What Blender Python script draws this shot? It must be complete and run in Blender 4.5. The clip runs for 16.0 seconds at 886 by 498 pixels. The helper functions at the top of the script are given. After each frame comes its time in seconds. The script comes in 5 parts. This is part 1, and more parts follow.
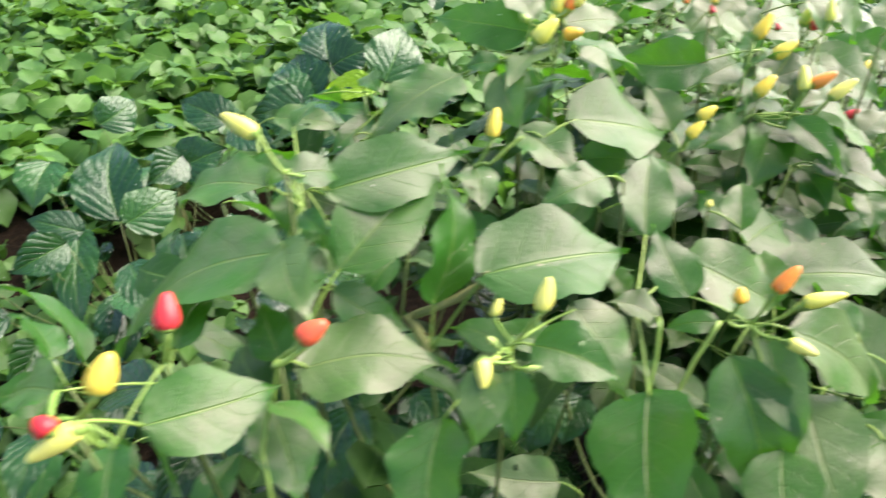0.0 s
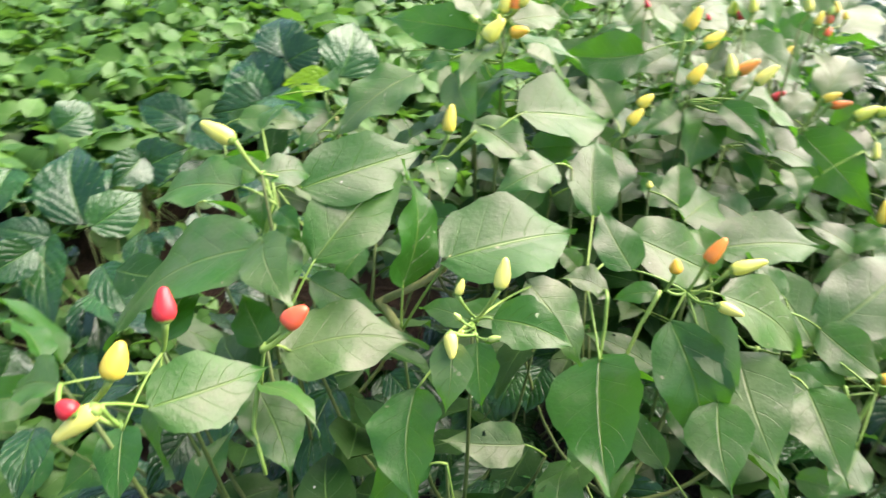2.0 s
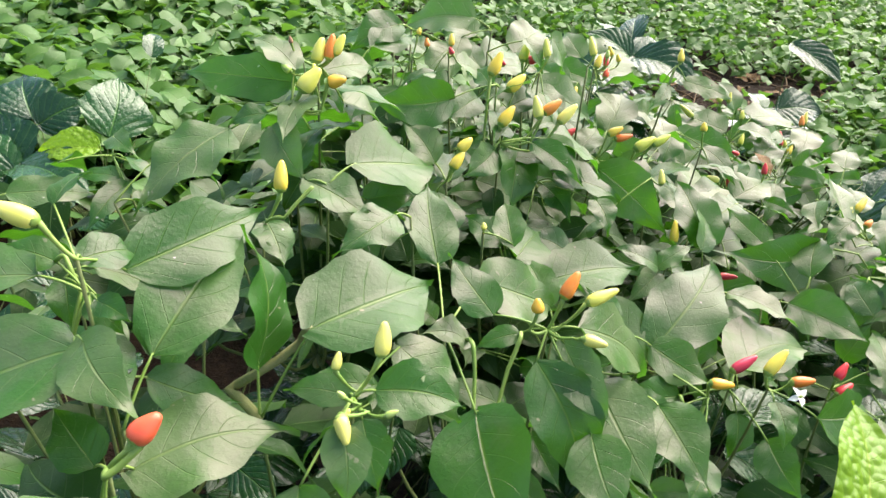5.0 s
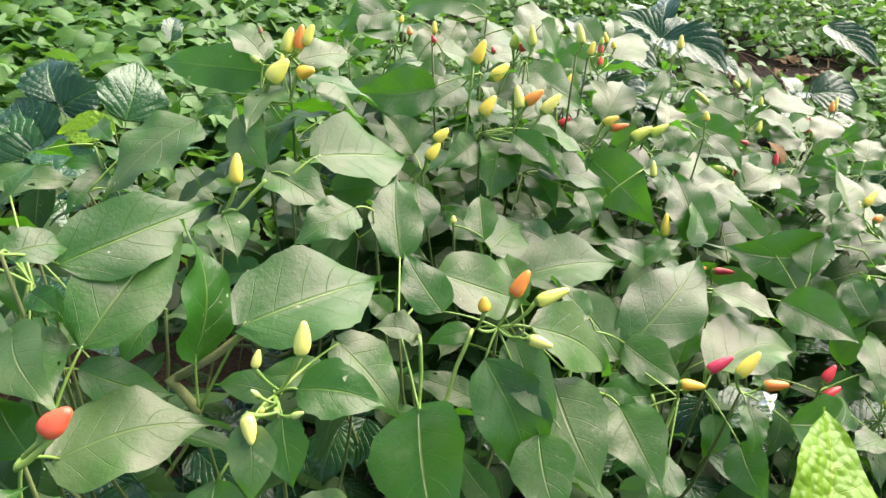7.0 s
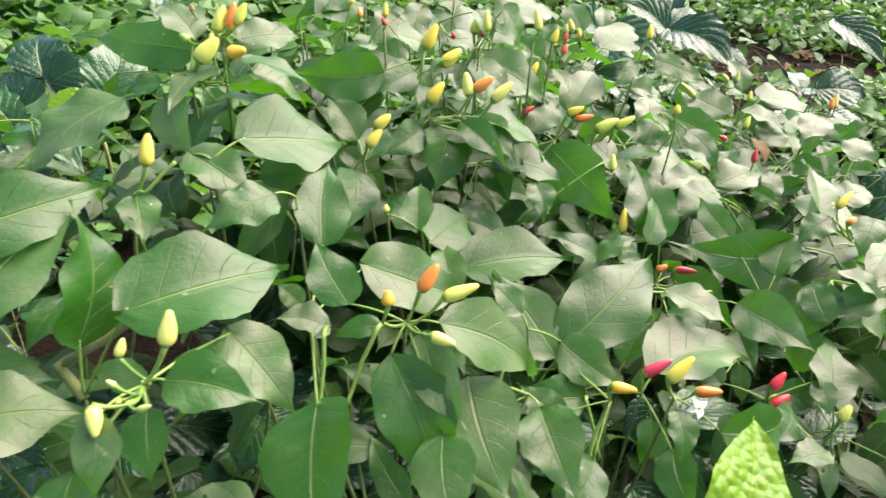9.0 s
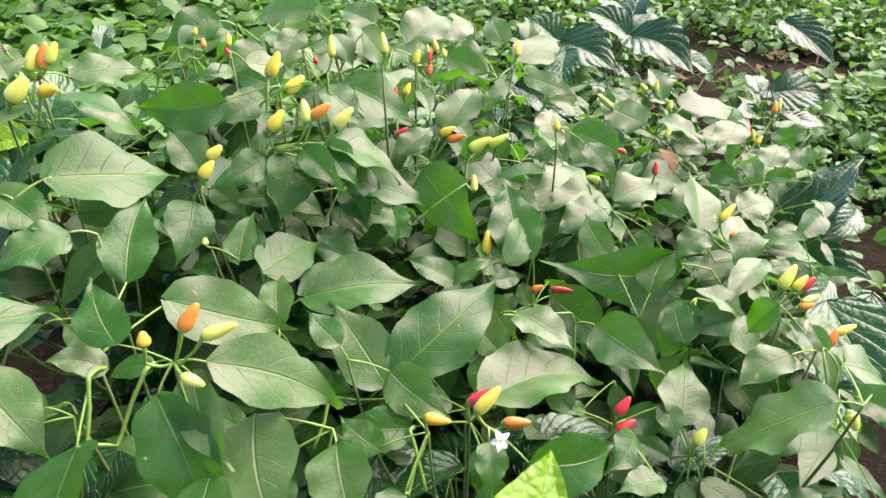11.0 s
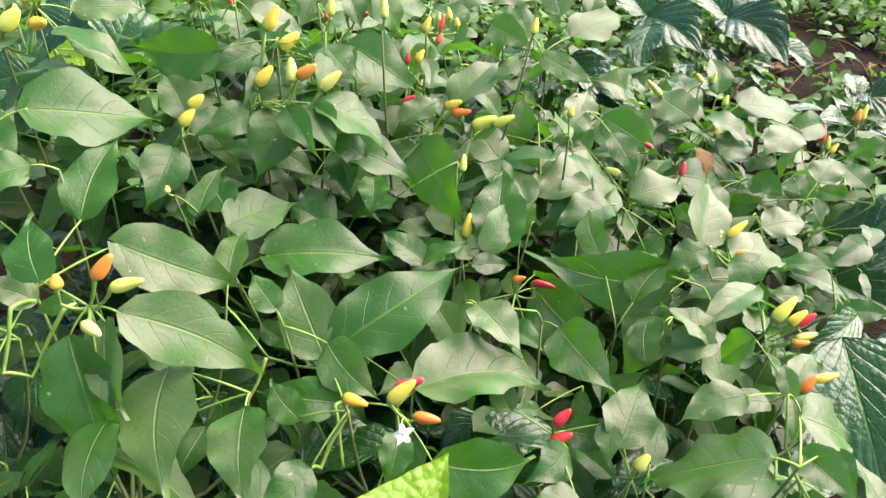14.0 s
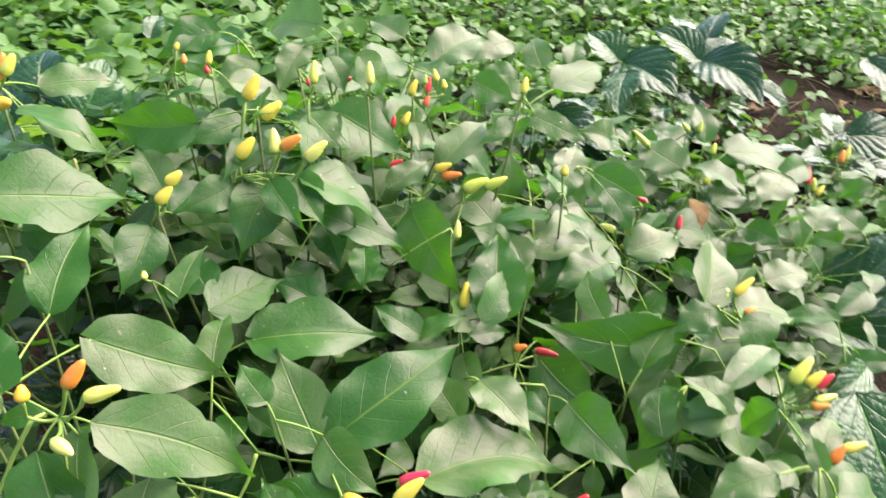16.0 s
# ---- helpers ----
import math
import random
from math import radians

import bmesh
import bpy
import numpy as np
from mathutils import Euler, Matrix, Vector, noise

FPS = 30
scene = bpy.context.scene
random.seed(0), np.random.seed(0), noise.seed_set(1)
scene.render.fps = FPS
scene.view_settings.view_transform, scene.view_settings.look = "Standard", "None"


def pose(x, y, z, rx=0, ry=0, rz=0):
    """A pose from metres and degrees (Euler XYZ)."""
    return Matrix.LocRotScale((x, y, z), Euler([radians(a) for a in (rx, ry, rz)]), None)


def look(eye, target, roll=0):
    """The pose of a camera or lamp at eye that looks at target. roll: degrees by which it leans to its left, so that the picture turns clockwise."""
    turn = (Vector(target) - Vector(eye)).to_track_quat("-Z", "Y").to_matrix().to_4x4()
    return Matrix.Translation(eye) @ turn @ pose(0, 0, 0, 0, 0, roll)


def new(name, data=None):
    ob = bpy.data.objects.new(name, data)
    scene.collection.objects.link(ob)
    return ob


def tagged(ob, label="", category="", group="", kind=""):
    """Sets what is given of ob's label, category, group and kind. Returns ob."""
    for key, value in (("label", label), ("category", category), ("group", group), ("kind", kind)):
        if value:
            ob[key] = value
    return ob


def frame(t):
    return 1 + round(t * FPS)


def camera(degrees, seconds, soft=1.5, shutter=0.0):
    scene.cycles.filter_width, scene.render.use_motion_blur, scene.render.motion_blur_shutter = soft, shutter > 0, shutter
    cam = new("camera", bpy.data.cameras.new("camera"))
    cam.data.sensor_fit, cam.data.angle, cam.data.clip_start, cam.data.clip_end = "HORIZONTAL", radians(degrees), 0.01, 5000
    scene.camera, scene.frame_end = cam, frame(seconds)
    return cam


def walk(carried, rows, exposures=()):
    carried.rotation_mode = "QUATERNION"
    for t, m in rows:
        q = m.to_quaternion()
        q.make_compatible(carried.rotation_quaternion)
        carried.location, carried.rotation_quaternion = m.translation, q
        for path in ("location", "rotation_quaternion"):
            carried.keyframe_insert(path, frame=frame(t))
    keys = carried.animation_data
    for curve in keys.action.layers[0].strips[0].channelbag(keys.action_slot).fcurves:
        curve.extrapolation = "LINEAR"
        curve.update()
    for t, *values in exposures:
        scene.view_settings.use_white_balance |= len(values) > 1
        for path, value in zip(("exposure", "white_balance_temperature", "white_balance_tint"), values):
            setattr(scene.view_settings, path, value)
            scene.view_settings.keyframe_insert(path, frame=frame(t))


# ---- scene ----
cam = camera(64.26, 16.0, shutter=0.6)
# seconds, eye, aim, lean
PATH = [
    (0, (-0.1964, -0.4365, 0.9091), (-0.3637, 0.3566, 0.3235), -0.59),
    (0.5, (-0.2558, -0.4599, 0.9033), (-0.4469, 0.3239, 0.3124), -0.44),
    (1, (-0.2474, -0.4523, 0.9120), (-0.4147, 0.3168, 0.2953), -0.70),
    (1.5, (-0.1820, -0.4617, 0.9303), (-0.3398, 0.3325, 0.3435), -0.71),
    (2, (-0.1918, -0.4774, 0.9380), (-0.3035, 0.3151, 0.3384), -0.91),
    (2.5, (-0.2582, -0.4496, 0.9466), (-0.1928, 0.3661, 0.3718), -2.68),
    (3, (-0.2639, -0.4473, 0.9104), (-0.0911, 0.3695, 0.3599), -2.94),
    (3.2, (-0.2741, -0.4493, 0.9069), (-0.0830, 0.3736, 0.3718), -2.31),
    (5.3, (-0.2377, -0.4375, 0.9295), (-0.0485, 0.3811, 0.3872), 5.13),
    (5.5, (-0.2225, -0.4392, 0.9385), (-0.0434, 0.3774, 0.3898), 4.74),
    (6, (-0.1988, -0.4382, 0.9402), (-0.0407, 0.3849, 0.3947), 4.34),
    (6.5, (-0.1838, -0.4404, 0.9348), (-0.0426, 0.3805, 0.3815), 3.41),
    (7, (-0.1733, -0.4389, 0.9337), (-0.0409, 0.3768, 0.3707), 3.35),
    (7.5, (-0.1649, -0.4398, 0.9304), (-0.0634, 0.3797, 0.3663), 3.35),
    (8, (-0.1510, -0.4449, 0.9231), (-0.0627, 0.3701, 0.3504), 3.76),
    (8.5, (-0.1202, -0.4357, 0.9244), (-0.0255, 0.3726, 0.3434), 4.07),
    (9, (-0.0824, -0.4287, 0.9287), (0.0222, 0.3799, 0.3497), 4.14),
    (9.5, (-0.0481, -0.4269, 0.9328), (0.0664, 0.3903, 0.3679), 3.91),
    (10, (0.0062, -0.4226, 0.9400), (0.1206, 0.3925, 0.3720), 3.28),
    (10.2, (0.0389, -0.4303, 0.9465), (0.1431, 0.3864, 0.3789), 2.40),
    (12.3, (0.1837, -0.3886, 0.9460), (0.2140, 0.4221, 0.3614), 2.40),
    (12.5, (0.1953, -0.3826, 0.9506), (0.2309, 0.4230, 0.3591), 3.40),
    (13, (0.2137, -0.3985, 0.9542), (0.2083, 0.4107, 0.3666), 3.00),
    (13.5, (0.2454, -0.3985, 0.9568), (0.2125, 0.3964, 0.3510), 2.85),
    (14, (0.2617, -0.3881, 0.9631), (0.2024, 0.3893, 0.3369), 3.70),
    (14.5, (0.2588, -0.3806, 0.9696), (0.2258, 0.4195, 0.3707), 3.08),
    (15, (0.2317, -0.3717, 0.9671), (0.2341, 0.4313, 0.3712), 2.46),
    (15.5, (0.2263, -0.3593, 0.9583), (0.2359, 0.4497, 0.3706), 2.60),
    (16, (0.2356, -0.3360, 0.9621), (0.2028, 0.4799, 0.3848), 2.64),
]
walk(cam, [(t, look(eye, aim, lean)) for t, eye, aim, lean in PATH], [(0, 1.88, 6750, 12), (3, 1.94, 6750, 12), (5.5, 1.72, 6750, 12), (8, 1.72, 6750, 12), (10, 1.84, 6750, 14), (13, 1.82, 6750, 14), (16, 1.87, 6750, 14)])

# ---- light ----
SUN_UP, SUN_TURN = radians(46), radians(54)      # height; turn from +y towards +x
world = bpy.data.worlds.new("sky")
scene.world = world
world.use_nodes = True
sky = world.node_tree.nodes.new("ShaderNodeTexSky")
sky.sky_type, sky.sun_disc = "NISHITA", False
sky.sun_elevation, sky.sun_rotation = SUN_UP, SUN_TURN
world.node_tree.links.new(sky.outputs[0], world.node_tree.nodes["Background"].inputs[0])
world.node_tree.nodes["Background"].inputs[1].default_value = 0.088
sun = new("sun", bpy.data.lights.new("sun", "SUN"))
sun.data.energy, sun.data.angle, sun.data.color = 4.0, radians(72.0), (1.0, 0.94, 0.83)
sun_dir = Vector((math.cos(SUN_UP) * math.sin(SUN_TURN), math.cos(SUN_UP) * math.cos(SUN_TURN), math.sin(SUN_UP)))
sun.matrix_basis = look(sun_dir * 20, (0, 0, 0))

# ---- materials ----


class Nodes:
    """A small builder for node materials."""

    def __init__(self, name):
        self.mat = bpy.data.materials.new(name)
        self.mat.use_nodes = True
        self.tree = self.mat.node_tree
        self.bsdf = self.tree.nodes["Principled BSDF"]
        self.out = self.tree.nodes["Material Output"]

    def node(self, kind, **fields):
        n = self.tree.nodes.new("ShaderNode" + kind)
        for key, value in fields.items():
            if key == "operation":
                n.operation = value
            elif key == "data_type":
                n.data_type = value
            elif key == "blend_type":
                n.blend_type = value
        return n

    def put(self, socket, value):
        if isinstance(value, bpy.types.NodeSocket):
            self.tree.links.new(value, socket)
        else:
            socket.default_value = value

    def math(self, op, a, b=0.0, c=0.0):
        n = self.node("Math", operation=op)
        for s, v in zip(n.inputs, (a, b, c)):
            self.put(s, v)
        return n.outputs[0]

    def span(self, x, lo, hi, to0=0.0, to1=1.0):
        n = self.node("MapRange")
        n.interpolation_type = "SMOOTHSTEP"
        for s, v in zip(n.inputs, (x, lo, hi, to0, to1)):
            self.put(s, v)
        return n.outputs[0]

    def mix(self, fac, a, b, blend="MIX"):
        n = self.node("MixRGB", blend_type=blend)
        self.put(n.inputs[0], fac)
        for s, v in zip(n.inputs[1:], (a, b)):
            self.put(s, v if isinstance(v, bpy.types.NodeSocket) else (*v, 1))
        return n.outputs[0]

    def noise(self, scale, detail=3.0, vector=None, rough=0.55):
        n = self.node("TexNoise")
        n.inputs["Scale"].default_value, n.inputs["Detail"].default_value = scale, detail
        n.inputs["Roughness"].default_value = rough
        if vector is not None:
            self.put(n.inputs["Vector"], vector)
        return n.outputs[0]

    def place(self):
        return self.node("NewGeometry").outputs["Position"]

    def bump(self, height, strength, distance):
        n = self.node("Bump")
        n.inputs["Strength"].default_value, n.inputs["Distance"].default_value = strength, distance
        self.put(n.inputs["Height"], height)
        return n.outputs[0]


def leaf_material(name, dark, light, vein, glow, rough=0.58, side=6.0, lean=1.5, single=True, ribs=False, through_light=0.3, gloss=0.5, blister=0.0, tint=(1, 1, 1), relief=0.55, dust_sheen=0.0):
    """A leaf: blade with midrib and side veins (or lengthwise ribs), blotches, specks and light shining through."""
    m = Nodes(name)
    uv = m.node("UVMap").outputs[0]
    sep = m.node("SeparateXYZ")
    m.put(sep.inputs[0], uv)
    u, v = sep.outputs[0], sep.outputs[1]
    a = m.math("ABSOLUTE", m.math("MULTIPLY_ADD", u, 2.0, -1.0))
    mid = m.span(a, 0.01, 0.05, 1.0, 0.0)
    if ribs:
        f = m.math("FRACT", m.math("MULTIPLY_ADD", v, 6.0, m.math("MULTIPLY", m.math("POWER", a, 0.8), -2.9)))
        lines = m.span(m.math("ABSOLUTE", m.math("SUBTRACT", f, 0.5)), 0.40, 0.5, 0.0, 0.35)
        cells = m.node("TexVoronoi")
        cells.feature = "SMOOTH_F1"
        cells.inputs["Smoothness"].default_value = 0.25
        cells.inputs["Scale"].default_value = 120.0
        m.put(cells.inputs["Vector"], m.place())
        fine = m.math("MULTIPLY", cells.outputs[0], -1.3)
    else:
        f = m.math("FRACT", m.math("MULTIPLY_ADD", v, side, m.math("MULTIPLY", m.math("POWER", a, 1.2), -lean)))
        lines = m.math("MULTIPLY", m.span(m.math("ABSOLUTE", m.math("SUBTRACT", f, 0.5)), 0.468, 0.5, 0.0, 0.5), m.span(a, 0.4, 0.95, 1.0, 0.1))
        fine = m.span(m.noise(420.0, 2.0, m.place()), 0.55, 0.62, 0.0, 0.12)
    veins = m.math("MAXIMUM", mid, lines)
    rand = m.node("ObjectInfo").outputs["Random"] if single else m.node("NewGeometry").outputs["Random Per Island"]
    broad = m.noise(22.0, 3.0, m.place())
    grain = m.noise(260.0, 3.0, m.place())
    tone = m.math("ADD", m.math("MULTIPLY", rand, 0.6), m.math("MULTIPLY_ADD", broad, 0.8, -0.2))
    col = m.mix(m.span(tone, 0.0, 1.0), dark, light)
    col = m.mix(m.math("MULTIPLY", m.span(grain, 0.35, 0.75), 0.25), col, tuple(0.55 * c for c in dark))
    col = m.mix(m.math("MULTIPLY", veins, 0.6), col, vein)
    speck = m.span(m.noise(95.0, 2.0, m.place()), 0.73, 0.76)
    col = m.mix(m.math("MULTIPLY", speck, 0.7), col, (0.34, 0.32, 0.20))
    if dust_sheen:
        # a patchy film, heavier on some leaves: dry dust plus sheen painted in beige
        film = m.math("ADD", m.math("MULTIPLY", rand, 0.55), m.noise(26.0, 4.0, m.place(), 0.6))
        film = m.math("MULTIPLY", m.span(film, 0.68, 1.06), dust_sheen)
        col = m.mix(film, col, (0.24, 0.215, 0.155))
    fleck = m.span(m.noise(150.0, 1.0, m.place()), 0.79, 0.81)
    col = m.mix(m.math("MULTIPLY", fleck, 0.85), col, (0.62, 0.62, 0.52))
    m.put(m.bsdf.inputs["Base Color"], col)
    m.put(m.bsdf.inputs["Roughness"], m.math("ADD", rough - 0.17, m.math("ADD", m.math("MULTIPLY", broad, 0.22), m.math("MULTIPLY", m.noise(75.0, 4.0, m.place(), 0.7), 0.12))))
    m.bsdf.inputs["Specular IOR Level"].default_value = gloss
    m.bsdf.inputs["Specular Tint"].default_value = (*tint, 1)
    height = m.math("ADD", m.math("MULTIPLY", veins, -0.7), m.math("MULTIPLY", m.math("ADD", grain, fine), 0.35))
    if blister:
        cells = m.node("TexVoronoi")
        cells.feature = "SMOOTH_F1"
        cells.inputs["Smoothness"].default_value = 0.25
        cells.inputs["Scale"].default_value = 105.0
        m.put(cells.inputs["Vector"], m.place())
        height = m.math("ADD", height, m.math("MULTIPLY", cells.outputs[0], -blister))
    normal = m.bump(height, relief, 0.0016)
    m.put(m.bsdf.inputs["Normal"], normal)
    back = m.node("BsdfTranslucent")
    m.put(back.inputs[0], m.mix(m.math("MULTIPLY", veins, 0.5), glow, tuple(0.6 * c for c in glow)))
    m.put(back.inputs[1], normal)
    both = m.node("MixShader")
    both.inputs[0].default_value = through_light
    m.tree.links.new(m.bsdf.outputs[0], both.inputs[1])
    m.tree.links.new(back.outputs[0], both.inputs[2])
    m.tree.links.new(both.outputs[0], m.out.inputs[0])
    return m.mat


def skin_material(name, colour, second, rough=0.28):
    """The waxy skin of a fruit, a stalk or a petal, in two close tones."""
    m = Nodes(name)
    rand = m.node("ObjectInfo").outputs["Random"]
    broad = m.noise(70.0, 2.0, m.place())
    col = m.mix(m.span(m.math("ADD", m.math("MULTIPLY", rand, 0.5), m.math("MULTIPLY", broad, 0.9)), 0.3, 1.0), colour, second)
    m.put(m.bsdf.inputs["Base Color"], col)
    m.put(m.bsdf.inputs["Roughness"], m.math("MULTIPLY_ADD", broad, 0.15, rough))
    m.bsdf.inputs["Subsurface Weight"].default_value = 0.095
    m.bsdf.inputs["Subsurface Radius"].default_value = (0.004, 0.003, 0.001)
    m.put(m.bsdf.inputs["Normal"], m.bump(m.noise(300.0, 2.0, m.place()), 0.12, 0.0008))
    return m.mat


def rough_material(name, one, two, three, scale, rough=0.85, bump=0.6, depth=0.01):
    """Soil, bark or dead leaves: three tones at two scales, with relief."""
    m = Nodes(name)
    big, small = m.noise(scale, 5.0, m.place()), m.noise(scale * 9, 5.0, m.place(), 0.7)
    col = m.mix(m.span(big, 0.35, 0.65), one, two)
    col = m.mix(m.span(small, 0.5, 0.72), col, three)
    m.put(m.bsdf.inputs["Base Color"], col)
    m.bsdf.inputs["Roughness"].default_value = rough
    m.bsdf.inputs["Specular IOR Level"].default_value = 0.15
    m.put(m.bsdf.inputs["Normal"], m.bump(m.math("ADD", big, small), bump, depth))
    return m.mat


GREEN = leaf_material("pepper leaf", (0.013, 0.094, 0.005), (0.040, 0.160, 0.012), (0.17, 0.30, 0.05), (0.11, 0.36, 0.015), rough=0.455, gloss=0.78, through_light=0.28, tint=(1.0, 0.70, 0.90), dust_sheen=0.28, relief=0.7)
# darker copy of the pepper leaf, with the crown's shade put into its colour
UNDER_SHADED = leaf_material("shaded pepper leaf below", (0.012, 0.050, 0.008), (0.030, 0.080, 0.014), (0.12, 0.22, 0.05), (0.09, 0.28, 0.012), rough=0.43, single=False, gloss=0.3, through_light=0.14, tint=(1.0, 0.86, 0.86), dust_sheen=0.04)
RIB = leaf_material("ribbed leaf", (0.006, 0.034, 0.011), (0.026, 0.095, 0.018), (0.09, 0.21, 0.04), (0.06, 0.20, 0.02), rough=0.25, ribs=True, through_light=0.08, gloss=0.6, relief=1.2)
LIME = leaf_material("young leaf", (0.17, 0.33, 0.012), (0.25, 0.42, 0.02), (0.36, 0.50, 0.06), (0.34, 0.60, 0.02), rough=0.42, side=7.0, through_light=0.4, blister=3.6, relief=0.7)
WEED = leaf_material("weed leaf", (0.034, 0.112, 0.013), (0.092, 0.212, 0.030), (0.15, 0.27, 0.07), (0.13, 0.30, 0.03), rough=0.52, side=5.0, single=False, through_light=0.32)
STALK = skin_material("green stalk", (0.16, 0.28, 0.045), (0.24, 0.35, 0.07), 0.45)
# stalk green at under half strength: shade inside the plants is in the colour
SHADED_SHOOT = skin_material("shaded green shoot", (0.075, 0.12, 0.025), (0.12, 0.15, 0.04), 0.55)
BARK = rough_material("woody stem", (0.27, 0.27, 0.11), (0.20, 0.22, 0.08), (0.32, 0.28, 0.15), 60.0, 0.7, 0.4, 0.002)
TWIG = rough_material("dry twig", (0.11, 0.075, 0.04), (0.07, 0.045, 0.025), (0.17, 0.12, 0.07), 50.0, 0.85, 0.5, 0.002)
SOIL = rough_material("soil", (0.011, 0.006, 0.003), (0.022, 0.012, 0.006), (0.044, 0.027, 0.014), 7.0, 0.95, 0.9, 0.03)
DEAD = rough_material("dead leaf", (0.075, 0.040, 0.012), (0.13, 0.072, 0.020), (0.04, 0.020, 0.008), 40.0, 0.7, 0.5, 0.003)
PETAL = skin_material("white petal", (0.75, 0.77, 0.66), (0.80, 0.80, 0.72), 0.5)
SKINS = {
    "pale": skin_material("pale fruit", (0.66, 0.66, 0.10), (0.76, 0.72, 0.17)),
    "pale2": skin_material("pale green fruit", (0.48, 0.55, 0.07), (0.66, 0.64, 0.12)),
    "yellow": skin_material("yellow fruit", (0.68, 0.50, 0.05), (0.75, 0.62, 0.09)),
    "amber": skin_material("amber fruit", (0.74, 0.36, 0.03), (0.78, 0.46, 0.05)),
    "orange": skin_material("orange fruit", (0.72, 0.18, 0.03), (0.76, 0.27, 0.04)),
    "red": skin_material("red fruit", (0.55, 0.025, 0.035), (0.66, 0.05, 0.06)),
    "red2": skin_material("orange red fruit", (0.66, 0.07, 0.04), (0.72, 0.12, 0.05)),
    "magenta": skin_material("crimson fruit", (0.46, 0.02, 0.06), (0.56, 0.04, 0.08)),
    "green": skin_material("unripe fruit", (0.34, 0.48, 0.10), (0.46, 0.56, 0.16)),
    "dried": skin_material("dried fruit", (0.30, 0.16, 0.09), (0.40, 0.22, 0.12), 0.7),
}
SKIN_WORDS = {"pale": "pale cream-yellow", "pale2": "pale greenish-yellow", "yellow": "bright yellow", "amber": "amber", "orange": "orange",
              "red": "red", "red2": "orange-red", "magenta": "crimson", "green": "small unripe green", "dried": "shrivelled brown"}

# ---- mesh helpers ----


def mesh_object(name, verts, faces, material, parent=None, uvs=None, label="", smooth=True):
    me = bpy.data.meshes.new(name)
    me.from_pydata([tuple(v) for v in verts], [], faces)
    if uvs is not None:
        loops = np.empty(len(me.loops), dtype=np.int32)
        me.loops.foreach_get("vertex_index", loops)
        me.uv_layers.new(name="UVMap").data.foreach_set("uv", np.asarray(uvs, dtype=np.float32)[loops].ravel())
    me.polygons.foreach_set("use_smooth", [smooth] * len(me.polygons))
    me.materials.append(material)
    ob = new(name, me)
    ob.parent = parent
    if label:
        tagged(ob, label)
    return ob


def leaf_blade(length, width, arch, rng, nu=8, nv=12, fold=0.18, wave=0.05, ribbed=False, notch=0.0, full=0.68, point=0.50, drip=0.0):
    """A leaf blade with its base at the origin and its tip on +y: verts, faces, uvs."""
    phase, freq = rng.uniform(0, 6.3), rng.uniform(1.6, 3.0)
    bites = [(rng.uniform(0.25, 0.8), rng.uniform(0.02, 0.05), rng.choice((-1, 1)), rng.uniform(0.05, 0.15)) for _ in range(rng.choice((0, 0, 0, 1, 2)))] if nv > 10 else []
    skew, curl = rng.uniform(-0.07, 0.07), rng.uniform(-0.06, 0.06)
    # most blades are folded into a shallow channel, some lie flat; the tip hangs
    crease, hang = fold * rng.uniform(0.2, 2.4), rng.uniform(0.03, 0.16)
    verts, uvs, faces = [], [], []
    for j in range(nv + 1):
        v = j / nv
        # an oval body that runs out into a drawn tip
        body = math.sin(math.pi * min(1.0, v / (1 - drip)) ** full) ** (0.68 + (0.4 if ribbed else point) * v)
        tail = 0.34 * (1 - v) ** 1.3 * min(1.0, 6 * drip) * min(1.0, 4 * v)
        half = 0.5 * width * max(0.03 if j < nv else 0.004, math.hypot(max(body, 0.0), tail))
        droop = arch * length * (4 * v * (1 - v)) - hang * length * v**3
        bend = curl * length * math.sin(math.pi * v)
        for i in range(nu + 1):
            u = 2 * i / nu - 1
            a = abs(u)
            bite = 1 - sum(d * math.exp(-((v - at) / w) ** 2) for at, w, s, d in bites if s * u > 0) * a
            edge = bite + (0.040 * math.sin(17 * v + phase + 3 * u) + 0.022 * math.sin(41 * v + 2 * phase - 2 * u)) * a
            z = droop + crease * half * a * (1 - 0.3 * a)
            z += wave * width * math.sin(2 * math.pi * freq * v + phase + (1.3 if u > 0 else 0)) * a**2
            z += skew * width * u * v
            if ribbed:
                z += (0.034 * width * abs(math.sin(math.pi * (6 * v - 2.9 * a**0.8 + 0.12 * math.sin(9 * v + phase))))) * (1 - v) ** 0.3 * a**0.4
            else:
                z -= 0.022 * width * math.cos(2 * math.pi * (6 * v - 1.5 * a**1.2)) * min(1.0, 2.2 * a) * (1 - 0.6 * a) * (1 - v**2)
            verts.append((u * half * edge + bend, v * length + notch * (a**2) * length * (1 - v) ** 3 * -1, z))
            uvs.append(((u + 1) / 2, v))
    # a few blades are eaten through
    eaten = set()
    if nv == 18 and width < 0.06 and rng.random() < 0.1:
        j, i = rng.randint(4, 12), rng.choice((1, 2, nu - 3, nu - 2))
        eaten = {(j, i)}
        for k in (j * (nu + 1) + i, j * (nu + 1) + i + 1, (j + 1) * (nu + 1) + i, (j + 1) * (nu + 1) + i + 1):
            x, y, z = verts[k]
            verts[k] = (x + rng.uniform(-0.03, 0.03) * width, y + rng.uniform(-0.02, 0.02) * length, z)
    for j in range(nv):
        for i in range(nu):
            k = j * (nu + 1) + i
            if (j, i) not in eaten:
                faces.append((k, k + 1, k + nu + 2, k + nu + 1))
    return verts, faces, uvs


